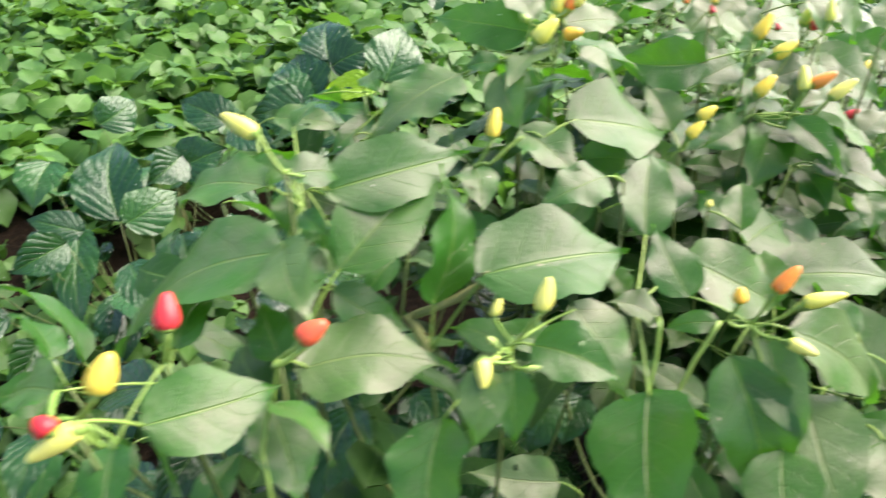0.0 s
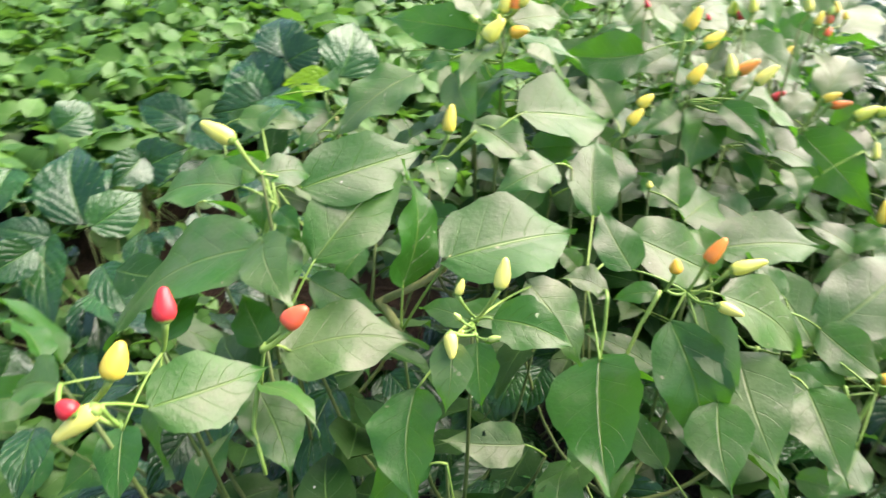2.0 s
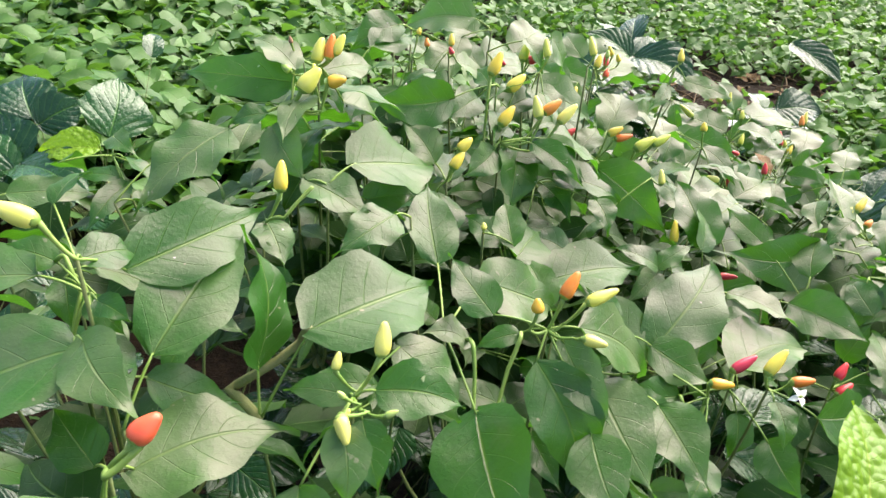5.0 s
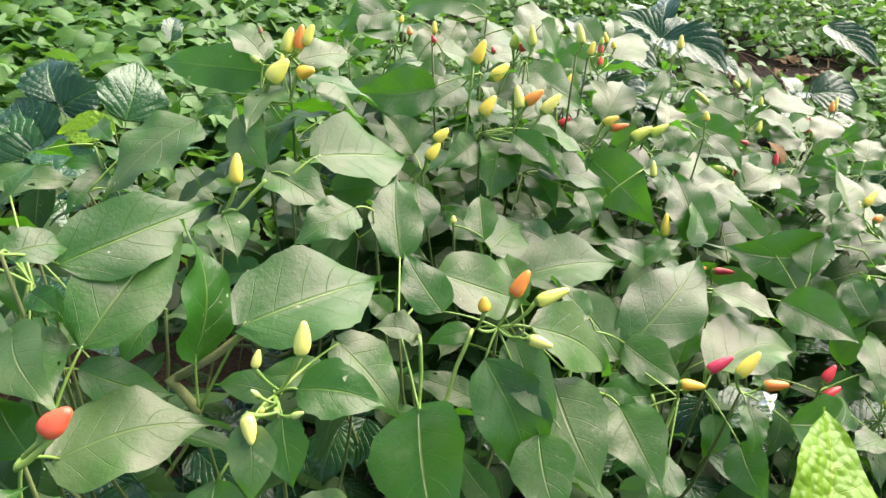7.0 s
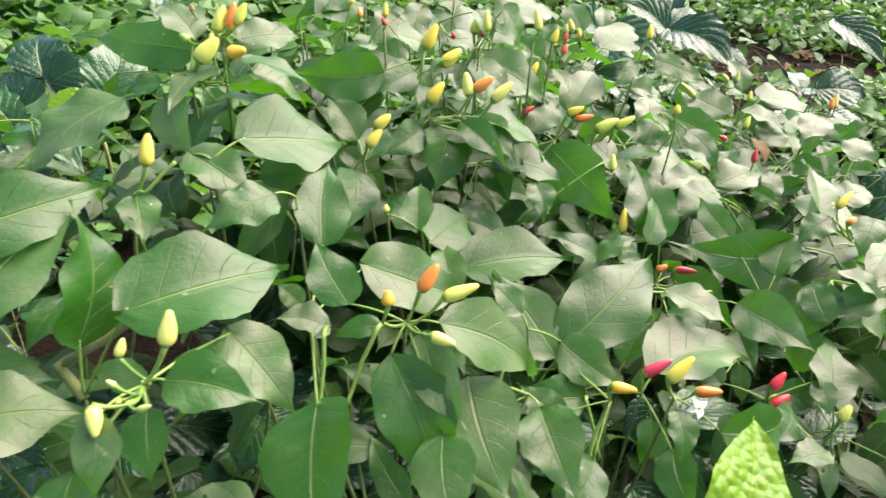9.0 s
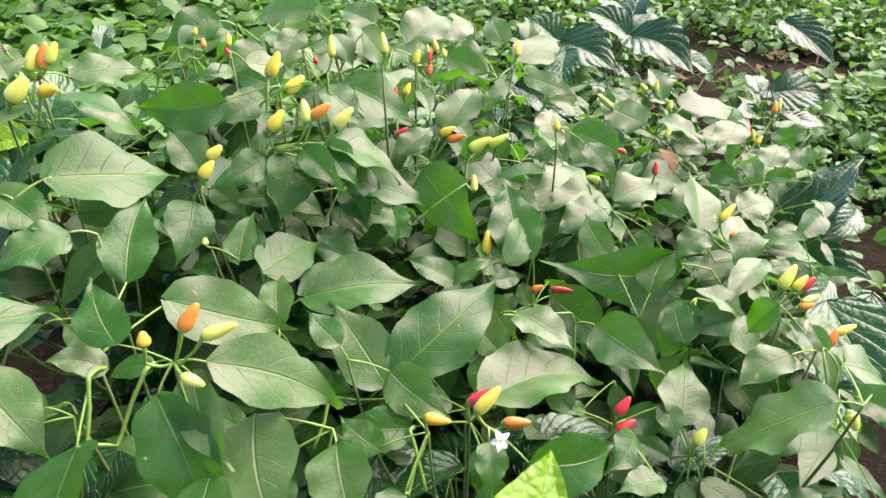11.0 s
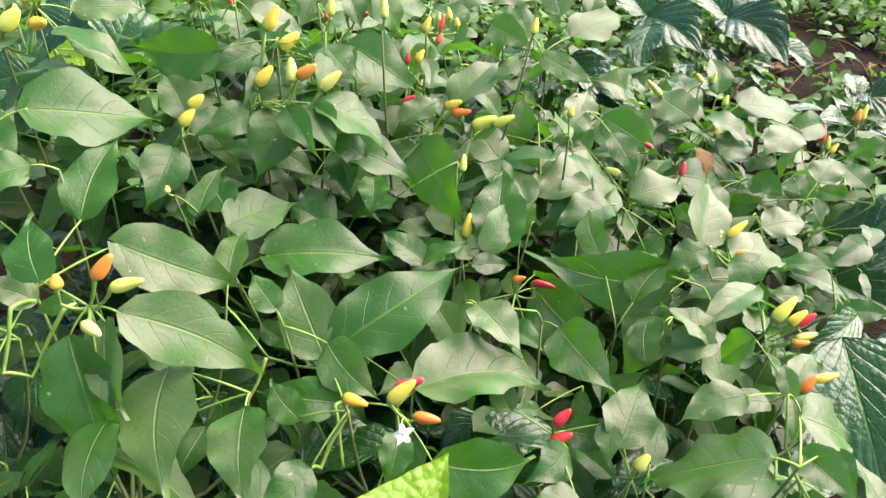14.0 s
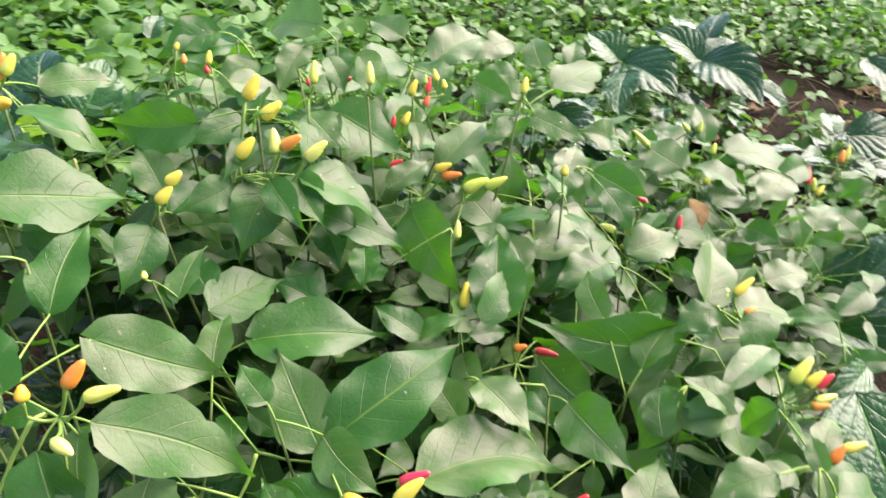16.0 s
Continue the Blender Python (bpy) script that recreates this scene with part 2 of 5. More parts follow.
def tube(points, radii, seg=6):
    """A tapered tube along points."""
    pts = [Vector(p) for p in points]
    verts, faces = [], []
    for n, p in enumerate(pts):
        way = (pts[min(n + 1, len(pts) - 1)] - pts[max(n - 1, 0)]).normalized()
        one = way.cross(Vector((0.31, 0.17, 0.93))).normalized()
        two = way.cross(one)
        for k in range(seg):
            t = 2 * math.pi * k / seg
            verts.append(p + (one * math.cos(t) + two * math.sin(t)) * radii[n])
    for n in range(len(pts) - 1):
        for k in range(seg):
            a, b = n * seg + k, n * seg + (k + 1) % seg
            faces.append((a, b, b + seg, a + seg))
    faces.append(tuple(range(seg))[::-1])
    faces.append(tuple(range((len(pts) - 1) * seg, len(pts) * seg)))
    return verts, faces


def bent(a, b, lift, n=6):
    """Points from a to b that sag or rise by lift half-way."""
    a, b = Vector(a), Vector(b)
    return [a.lerp(b, k / n) + Vector((0, 0, lift * 4 * (k / n) * (1 - k / n))) for k in range(n + 1)]


def lathe(profile, seg=12):
    """A turned body along +z from (radius, height) pairs; the ends are closed."""
    verts = [(r * math.cos(2 * math.pi * k / seg), r * math.sin(2 * math.pi * k / seg), z) for r, z in profile for k in range(seg)]
    faces = []
    for n in range(len(profile) - 1):
        for k in range(seg):
            a, b = n * seg + k, n * seg + (k + 1) % seg
            faces.append((a, b, b + seg, a + seg))
    faces.append(tuple(range(seg))[::-1])
    faces.append(tuple(range((len(profile) - 1) * seg, len(profile) * seg)))
    return verts, faces


def leaf_pose(base, tip, roll):
    """The pose that lays a blade from base to tip, its face up, turned by roll degrees about its length."""
    y = (Vector(tip) - Vector(base)).normalized()
    up = Vector((0, 0, 1)) - y * y.z
    up = up.normalized() if up.length > 1e-3 else Vector((1, 0, 0))
    side = y.cross(up)
    t = radians(roll)
    z = up * math.cos(t) + side * math.sin(t)
    x = y.cross(z)
    m = Matrix((x, y, z)).transposed().to_4x4()
    m.translation = base
    return m


def moved(m, verts):
    return [m @ Vector(v) for v in verts]


# leaves of each pepper plant: base, tip, width, roll, arch
LEAVES = {}
LEAVES[1, 0] = [
    (-0.367, -0.029, 0.648, -0.275, 0.061, 0.645, 0.056, 42, 0.07),
    (-0.350, -0.067, 0.607, -0.288, 0.038, 0.647, 0.062, 24, 0.06),
    (-0.287, -0.040, 0.570, -0.284, 0.017, 0.653, 0.065, 66, 0.07),
    (-0.361, -0.119, 0.561, -0.258, -0.092, 0.560, 0.068, 12, 0.05),
    (-0.356, -0.068, 0.590, -0.297, -0.056, 0.548, 0.033, 45, 0.03),
    (-0.389, -0.064, 0.620, -0.353, -0.123, 0.611, 0.042, 30, 0.10),
    (-0.384, -0.037, 0.631, -0.360, -0.057, 0.627, 0.019, 21, 0.05),
    (-0.831, 0.151, 0.213, -0.948, 0.198, 0.310, 0.084, 54, 0.08),
    (-0.820, 0.087, 0.226, -0.892, 0.038, 0.248, 0.059, -51, 0.05),
    (-0.616, -0.032, 0.313, -0.653, -0.101, 0.298, 0.052, -51, 0.09),
]
LEAVES[1, 1] = [
    (-0.672, -0.075, 0.339, -0.662, -0.126, 0.318, 0.036, 0, 0.05),
    (-0.392, -0.064, 0.615, -0.556, -0.086, 0.522, 0.096, -6, 0.07),
    (-0.436, 0.017, 0.617, -0.552, 0.054, 0.573, 0.062, -12, 0.10),
    (-0.385, -0.045, 0.669, -0.356, -0.013, 0.654, 0.029, 33, 0.09),
    (-0.425, 0.032, 0.604, -0.419, -0.000, 0.577, 0.027, 0, 0.09),
    (-0.389, -0.044, 0.608, -0.359, -0.101, 0.593, 0.040, -12, 0.03),
    (-0.456, -0.122, 0.563, -0.457, -0.057, 0.575, 0.043, -6, 0.06),
    (-0.406, -0.226, 0.615, -0.349, -0.164, 0.598, 0.050, 39, 0.04),
    (-0.389, -0.098, 0.542, -0.421, -0.060, 0.565, 0.036, -18, 0.04),
    (-0.378, -0.145, 0.545, -0.341, -0.195, 0.505, 0.047, -12, 0.04),
]
LEAVES[1, 2] = [
    (-0.369, -0.155, 0.563, -0.315, -0.186, 0.563, 0.035, -36, 0.09),
    (-0.416, -0.238, 0.609, -0.401, -0.284, 0.599, 0.029, 9, 0.04),
    (-0.492, -0.191, 0.586, -0.546, -0.181, 0.562, 0.037, -18, 0.05),
    (-0.604, -0.089, 0.494, -0.664, -0.049, 0.508, 0.041, 51, 0.06),
    (-0.431, 0.039, 0.614, -0.473, 0.051, 0.621, 0.027, -30, 0.09),
    (-0.441, 0.090, 0.634, -0.422, 0.129, 0.648, 0.024, -12, 0.10),
    (-0.408, 0.015, 0.596, -0.381, -0.007, 0.578, 0.022, 24, 0.08),
]
LEAVES[2, 0] = [
    (-0.282, 0.114, 0.598, -0.266, 0.066, 0.578, 0.036, -6, 0.08),
    (-0.166, 0.125, 0.594, -0.226, 0.078, 0.586, 0.049, -18, 0.10),
    (-0.249, -0.043, 0.601, -0.144, 0.031, 0.590, 0.082, 18, 0.08),
    (-0.225, -0.097, 0.586, -0.272, -0.075, 0.578, 0.022, -36, 0.05),
    (-0.210, -0.105, 0.597, -0.150, -0.117, 0.588, 0.039, 33, 0.09),
    (-0.184, -0.034, 0.572, -0.133, -0.065, 0.519, 0.052, 3, 0.07),
    (-0.234, -0.146, 0.613, -0.235, -0.182, 0.581, 0.029, 6, 0.06),
    (-0.219, -0.117, 0.585, -0.212, -0.156, 0.555, 0.032, 21, 0.08),
    (-0.260, -0.143, 0.559, -0.254, -0.217, 0.527, 0.053, 24, 0.04),
    (-0.139, 0.039, 0.534, -0.163, 0.054, 0.549, 0.021, -33, 0.04),
]
LEAVES[3, 0] = [
    (-0.122, -0.052, 0.512, -0.122, -0.161, 0.487, 0.082, 36, 0.03),
    (-0.117, 0.015, 0.531, -0.159, 0.004, 0.553, 0.032, -21, 0.08),
    (-0.098, 0.007, 0.562, -0.128, 0.059, 0.594, 0.041, -15, 0.06),
    (-0.086, 0.099, 0.533, 0.026, 0.133, 0.466, 0.066, 36, 0.04),
    (-0.027, -0.009, 0.556, 0.079, 0.023, 0.464, 0.060, 36, 0.04),
    (-0.066, -0.021, 0.535, -0.027, -0.084, 0.433, 0.063, 24, 0.07),
    (-0.039, -0.009, 0.542, -0.007, -0.068, 0.495, 0.041, 36, 0.05),
    (-0.024, -0.063, 0.487, -0.018, -0.136, 0.456, 0.052, 21, 0.08),
    (-0.072, 0.006, 0.542, -0.113, 0.004, 0.530, 0.020, -33, 0.08),
    (0.002, -0.004, 0.490, 0.029, -0.102, 0.446, 0.073, 18, 0.08),
]
LEAVES[3, 1] = [
    (0.004, 0.129, 0.473, -0.005, 0.203, 0.494, 0.039, -15, 0.05),
    (0.066, 0.091, 0.479, 0.036, 0.114, 0.506, 0.031, -18, 0.08),
]
LEAVES[4, 0] = [
    (-0.249, 0.278, 0.666, -0.382, 0.339, 0.660, 0.051, -51, 0.04),
    (-0.222, 0.334, 0.659, -0.157, 0.381, 0.655, 0.045, 27, 0.05),
    (-0.251, 0.271, 0.683, -0.299, 0.327, 0.700, 0.042, 0, 0.09),
    (-0.203, 0.290, 0.641, -0.145, 0.318, 0.595, 0.052, 18, 0.07),
    (-0.070, 0.352, 0.619, -0.169, 0.345, 0.620, 0.058, -66, 0.04),
    (-0.094, 0.301, 0.559, -0.136, 0.333, 0.605, 0.044, -27, 0.06),
    (-0.316, 0.231, 0.636, -0.406, 0.160, 0.592, 0.076, -6, 0.06),
    (-0.275, 0.224, 0.638, -0.249, 0.170, 0.608, 0.044, 39, 0.04),
    (-0.282, 0.239, 0.648, -0.320, 0.240, 0.639, 0.026, -27, 0.08),
    (-0.199, 0.185, 0.618, -0.103, 0.262, 0.577, 0.085, 36, 0.04),
]
LEAVES[4, 1] = [
    (-0.245, 0.171, 0.608, -0.182, 0.133, 0.584, 0.050, 12, 0.06),
    (-0.106, 0.556, 0.651, -0.177, 0.517, 0.631, 0.055, -33, 0.07),
    (-0.187, 0.196, 0.571, -0.128, 0.209, 0.569, 0.040, 39, 0.10),
    (-0.147, 0.514, 0.633, -0.081, 0.568, 0.640, 0.054, 27, 0.06),
]
LEAVES[5, 0] = [
    (-0.125, 0.112, 0.544, -0.121, 0.210, 0.588, 0.053, 9, 0.05),
    (-0.098, 0.264, 0.542, -0.106, 0.189, 0.506, 0.053, -27, 0.08),
    (0.196, 0.468, 0.524, 0.252, 0.560, 0.562, 0.060, 0, 0.07),
    (-0.026, 0.391, 0.607, -0.078, 0.340, 0.599, 0.043, -33, 0.08),
    (0.017, 0.335, 0.561, -0.007, 0.260, 0.504, 0.062, -33, 0.08),
    (0.045, 0.328, 0.578, 0.088, 0.274, 0.545, 0.046, 12, 0.07),
    (0.065, 0.351, 0.500, 0.092, 0.303, 0.473, 0.040, 18, 0.04),
    (0.066, 0.440, 0.604, 0.159, 0.426, 0.558, 0.069, 30, 0.07),
    (0.048, 0.327, 0.578, 0.137, 0.330, 0.525, 0.068, 6, 0.08),
    (-0.018, 0.190, 0.494, 0.042, 0.267, 0.488, 0.062, 21, 0.03),
]
LEAVES[5, 1] = [
    (0.032, 0.309, 0.463, 0.085, 0.282, 0.447, 0.039, 3, 0.08),
    (0.290, 0.629, 0.378, 0.296, 0.669, 0.456, 0.055, 9, 0.06),
    (0.119, 0.554, 0.531, 0.188, 0.649, 0.548, 0.061, 15, 0.06),
    (0.271, 0.448, 0.452, 0.204, 0.501, 0.490, 0.061, -15, 0.05),
    (0.121, 0.307, 0.500, 0.125, 0.258, 0.477, 0.036, 3, 0.07),
    (0.110, 0.735, 0.559, 0.040, 0.652, 0.557, 0.069, -30, 0.10),
    (-0.030, 0.700, 0.563, -0.078, 0.758, 0.578, 0.050, -12, 0.09),
    (0.017, 0.692, 0.586, 0.055, 0.636, 0.542, 0.045, 15, 0.08),
    (0.161, 0.836, 0.527, 0.251, 0.937, 0.540, 0.085, 24, 0.09),
    (0.308, 0.854, 0.466, 0.234, 0.844, 0.487, 0.051, -45, 0.09),
]
LEAVES[5, 2] = [
    (0.376, 0.911, 0.458, 0.484, 1.013, 0.478, 0.084, 15, 0.05),
    (0.013, 0.616, 0.648, -0.086, 0.682, 0.620, 0.072, -39, 0.04),
    (0.185, 0.635, 0.532, 0.153, 0.704, 0.546, 0.051, -27, 0.06),
    (0.032, 0.443, 0.573, 0.088, 0.486, 0.580, 0.046, 24, 0.08),
    (0.137, 0.423, 0.514, 0.183, 0.474, 0.533, 0.043, 6, 0.05),
    (-0.025, 0.216, 0.496, -0.066, 0.260, 0.516, 0.042, -21, 0.05),
    (0.080, 0.262, 0.446, 0.021, 0.268, 0.477, 0.044, -30, 0.04),
    (0.415, 1.033, 0.456, 0.431, 1.114, 0.490, 0.047, 9, 0.09),
    (0.358, 0.981, 0.470, 0.341, 1.072, 0.510, 0.056, -21, 0.10),
    (0.311, 0.918, 0.469, 0.223, 0.892, 0.484, 0.058, -42, 0.04),
]
LEAVES[5, 3] = [
    (0.304, 0.851, 0.461, 0.238, 0.853, 0.464, 0.043, -33, 0.07),
    (-0.021, 0.310, 0.571, -0.066, 0.267, 0.560, 0.040, -45, 0.03),
    (-0.033, 0.165, 0.528, -0.027, 0.232, 0.548, 0.036, -15, 0.07),
    (-0.005, 0.596, 0.624, -0.029, 0.538, 0.578, 0.043, -27, 0.04),
    (0.056, 0.477, 0.655, 0.080, 0.452, 0.619, 0.032, 6, 0.08),
    (0.091, 0.478, 0.660, 0.125, 0.494, 0.600, 0.047, 60, 0.10),
    (-0.028, 0.528, 0.565, -0.105, 0.564, 0.581, 0.053, -30, 0.07),
    (0.046, 0.400, 0.616, 0.092, 0.360, 0.596, 0.042, 15, 0.03),
    (0.158, 0.515, 0.583, 0.133, 0.496, 0.540, 0.035, -45, 0.03),
    (0.140, 0.458, 0.504, 0.181, 0.463, 0.500, 0.027, 36, 0.06),
]
LEAVES[5, 4] = [
    (0.259, 0.469, 0.501, 0.214, 0.482, 0.465, 0.039, -45, 0.07),
    (0.107, 0.330, 0.512, 0.058, 0.311, 0.543, 0.040, -42, 0.06),
    (0.290, 1.059, 0.493, 0.222, 0.986, 0.479, 0.065, -30, 0.03),
    (0.095, 0.907, 0.541, 0.023, 0.974, 0.548, 0.065, -24, 0.05),
    (0.185, 0.765, 0.514, 0.121, 0.834, 0.525, 0.062, -15, 0.08),
    (-0.041, 0.500, 0.638, -0.083, 0.454, 0.615, 0.042, -36, 0.03),
    (0.022, 0.304, 0.583, 0.074, 0.248, 0.556, 0.035, 27, 0.08),
    (0.071, 0.342, 0.514, 0.172, 0.331, 0.491, 0.059, 12, 0.08),
    (0.144, 0.329, 0.459, 0.090, 0.285, 0.442, 0.047, 9, 0.08),
    (0.070, 0.355, 0.467, 0.140, 0.360, 0.450, 0.041, 48, 0.08),
    (0.228, 0.791, 0.514, 0.305, 0.758, 0.497, 0.056, 45, 0.08),
]
LEAVES[6, 0] = [
    (0.125, 0.099, 0.431, 0.246, 0.209, 0.473, 0.083, 15, 0.10),
    (0.137, 0.051, 0.400, 0.050, 0.042, 0.413, 0.044, -39, 0.05),
    (0.114, 0.094, 0.437, 0.175, 0.052, 0.410, 0.050, 39, 0.09),
    (0.126, -0.023, 0.396, 0.085, -0.074, 0.386, 0.044, -30, 0.08),
    (0.210, 0.044, 0.374, 0.198, 0.014, 0.327, 0.037, -21, 0.08),
    (0.210, -0.011, 0.386, 0.209, -0.076, 0.377, 0.043, 39, 0.09),
    (0.211, 0.070, 0.414, 0.349, 0.116, 0.404, 0.087, -3, 0.06),
    (0.236, -0.028, 0.435, 0.335, 0.009, 0.405, 0.061, 63, 0.08),
    (0.204, -0.002, 0.437, 0.199, -0.046, 0.413, 0.031, -9, 0.09),
    (0.113, 0.089, 0.417, 0.052, 0.171, 0.474, 0.064, -18, 0.06),
]
LEAVES[6, 1] = [
    (0.414, 0.054, 0.380, 0.445, 0.130, 0.407, 0.055, 15, 0.04),
    (0.307, 0.093, 0.370, 0.283, 0.130, 0.388, 0.031, -24, 0.07),
    (0.368, 0.078, 0.366, 0.422, 0.067, 0.363, 0.036, 36, 0.04),
    (0.365, 0.049, 0.377, 0.327, 0.001, 0.378, 0.040, -39, 0.06),
    (0.103, 0.020, 0.408, 0.064, 0.054, 0.421, 0.034, -27, 0.06),
    (0.068, -0.012, 0.458, 0.086, -0.094, 0.435, 0.057, 21, 0.04),
    (0.211, 0.135, 0.364, 0.256, 0.175, 0.397, 0.044, -21, 0.05),
]
LEAVES[7, 0] = [
    (0.023, 0.192, 0.458, 0.160, 0.227, 0.448, 0.080, 12, 0.08),
    (0.509, 0.316, 0.386, 0.313, 0.297, 0.418, 0.079, -66, 0.04),
    (0.333, 0.315, 0.350, 0.419, 0.253, 0.313, 0.074, 42, 0.09),
    (0.492, 0.304, 0.355, 0.453, 0.225, 0.302, 0.068, 27, 0.06),
    (0.165, 0.403, 0.495, 0.227, 0.290, 0.451, 0.076, 51, 0.06),
    (0.206, 0.423, 0.407, 0.159, 0.428, 0.385, 0.034, -42, 0.09),
    (0.262, 0.259, 0.449, 0.289, 0.330, 0.477, 0.043, 42, 0.09),
    (0.191, 0.239, 0.438, 0.136, 0.263, 0.460, 0.038, -12, 0.10),
    (0.191, 0.238, 0.437, 0.238, 0.250, 0.466, 0.030, 0, 0.07),
    (0.258, 0.182, 0.433, 0.313, 0.114, 0.433, 0.053, 0, 0.07),
]
LEAVES[7, 1] = [
    (0.352, 0.182, 0.411, 0.409, 0.098, 0.410, 0.062, 42, 0.08),
    (0.310, 0.392, 0.426, 0.279, 0.448, 0.452, 0.045, -6, 0.04),
    (0.240, 0.175, 0.382, 0.198, 0.219, 0.409, 0.043, -24, 0.07),
    (0.427, 0.528, 0.404, 0.313, 0.435, 0.420, 0.090, -15, 0.07),
    (0.280, 0.306, 0.447, 0.271, 0.404, 0.480, 0.042, 9, 0.10),
    (0.303, 0.322, 0.428, 0.319, 0.384, 0.447, 0.036, -27, 0.04),
    (0.299, 0.234, 0.352, 0.351, 0.194, 0.357, 0.039, 3, 0.09),
    (0.389, 0.402, 0.387, 0.404, 0.437, 0.397, 0.026, 6, 0.08),
    (0.191, 0.365, 0.390, 0.136, 0.341, 0.399, 0.035, -15, 0.06),
    (0.344, 0.561, 0.429, 0.410, 0.566, 0.400, 0.045, 39, 0.04),
]
LEAVES[7, 2] = [
    (0.288, 0.393, 0.455, 0.234, 0.399, 0.481, 0.040, -39, 0.07),
    (0.218, 0.385, 0.453, 0.179, 0.397, 0.465, 0.028, -51, 0.08),
    (0.280, 0.271, 0.438, 0.273, 0.373, 0.501, 0.066, -6, 0.06),
    (0.437, 0.491, 0.409, 0.328, 0.408, 0.380, 0.088, -18, 0.08),
]
LEAVES[8, 0] = [
    (0.518, 0.315, 0.445, 0.542, 0.422, 0.482, 0.065, 33, 0.06),
    (0.549, 0.352, 0.418, 0.556, 0.306, 0.389, 0.036, 12, 0.04),
    (0.463, 0.187, 0.431, 0.422, 0.149, 0.379, 0.050, 6, 0.08),
    (0.511, 0.167, 0.437, 0.458, 0.186, 0.463, 0.037, -12, 0.07),
    (0.510, 0.156, 0.439, 0.449, 0.161, 0.412, 0.042, -21, 0.07),
    (0.520, 0.072, 0.458, 0.459, 0.054, 0.431, 0.044, 3, 0.06),
    (0.514, -0.007, 0.474, 0.433, 0.025, 0.378, 0.082, 6, 0.04),
    (0.550, 0.021, 0.406, 0.438, -0.014, 0.410, 0.060, 6, 0.06),
    (0.603, 0.144, 0.399, 0.639, 0.197, 0.409, 0.031, 0, 0.07),
    (0.558, 0.049, 0.465, 0.633, 0.065, 0.419, 0.056, 12, 0.08),
]
LEAVES[8, 1] = [
    (0.582, 0.109, 0.425, 0.583, 0.067, 0.400, 0.027, 0, 0.06),
    (0.543, 0.149, 0.461, 0.519, 0.160, 0.409, 0.038, -36, 0.03),
    (0.552, 0.013, 0.458, 0.580, -0.036, 0.469, 0.038, 24, 0.07),
    (0.528, 0.307, 0.451, 0.477, 0.284, 0.427, 0.040, -18, 0.04),
    (0.542, 0.167, 0.369, 0.513, 0.245, 0.409, 0.058, 15, 0.06),
    (0.586, 0.300, 0.449, 0.549, 0.255, 0.421, 0.041, 0, 0.09),
    (0.445, 0.258, 0.392, 0.502, 0.328, 0.421, 0.052, -27, 0.09),
    (0.636, 0.437, 0.398, 0.709, 0.465, 0.403, 0.051, 18, 0.05),
    (0.566, 0.239, 0.451, 0.488, 0.164, 0.447, 0.037, 0, 0.08),
    (0.572, 0.092, 0.443, 0.570, 0.133, 0.451, 0.021, -36, 0.06),
]
LEAVES[8, 2] = [
    (0.585, 0.027, 0.451, 0.592, -0.025, 0.450, 0.034, 39, 0.05),
    (0.654, 0.518, 0.364, 0.614, 0.450, 0.346, 0.043, 36, 0.09),
    (0.575, 0.303, 0.408, 0.505, 0.268, 0.396, 0.049, 0, 0.07),
    (0.443, 0.140, 0.416, 0.450, 0.207, 0.434, 0.037, -36, 0.07),
    (0.418, 0.131, 0.353, 0.446, 0.139, 0.408, 0.041, 3, 0.08),
    (0.374, -0.007, 0.374, 0.324, -0.021, 0.378, 0.034, 0, 0.07),
    (0.402, 0.074, 0.391, 0.405, 0.037, 0.374, 0.027, 21, 0.09),
    (0.576, 0.366, 0.401, 0.671, 0.391, 0.375, 0.067, 9, 0.08),
]
LEAVES[9, 0] = [
    (0.485, 0.611, 0.408, 0.425, 0.737, 0.417, 0.090, -33, 0.04),
    (0.677, 0.800, 0.406, 0.814, 0.851, 0.390, 0.091, 15, 0.04),
    (0.428, 0.439, 0.410, 0.345, 0.388, 0.404, 0.064, -9, 0.04),
    (0.687, 0.648, 0.348, 0.727, 0.593, 0.356, 0.045, 39, 0.08),
    (0.400, 0.572, 0.417, 0.331, 0.629, 0.427, 0.058, -18, 0.05),
    (0.388, 0.603, 0.459, 0.349, 0.552, 0.424, 0.048, -18, 0.06),
    (0.462, 0.491, 0.390, 0.554, 0.540, 0.405, 0.067, 15, 0.07),
    (0.429, 0.571, 0.449, 0.469, 0.506, 0.410, 0.042, 18, 0.08),
    (0.591, 0.746, 0.399, 0.525, 0.838, 0.407, 0.073, -30, 0.06),
    (0.628, 0.668, 0.377, 0.699, 0.729, 0.392, 0.061, 12, 0.05),
]
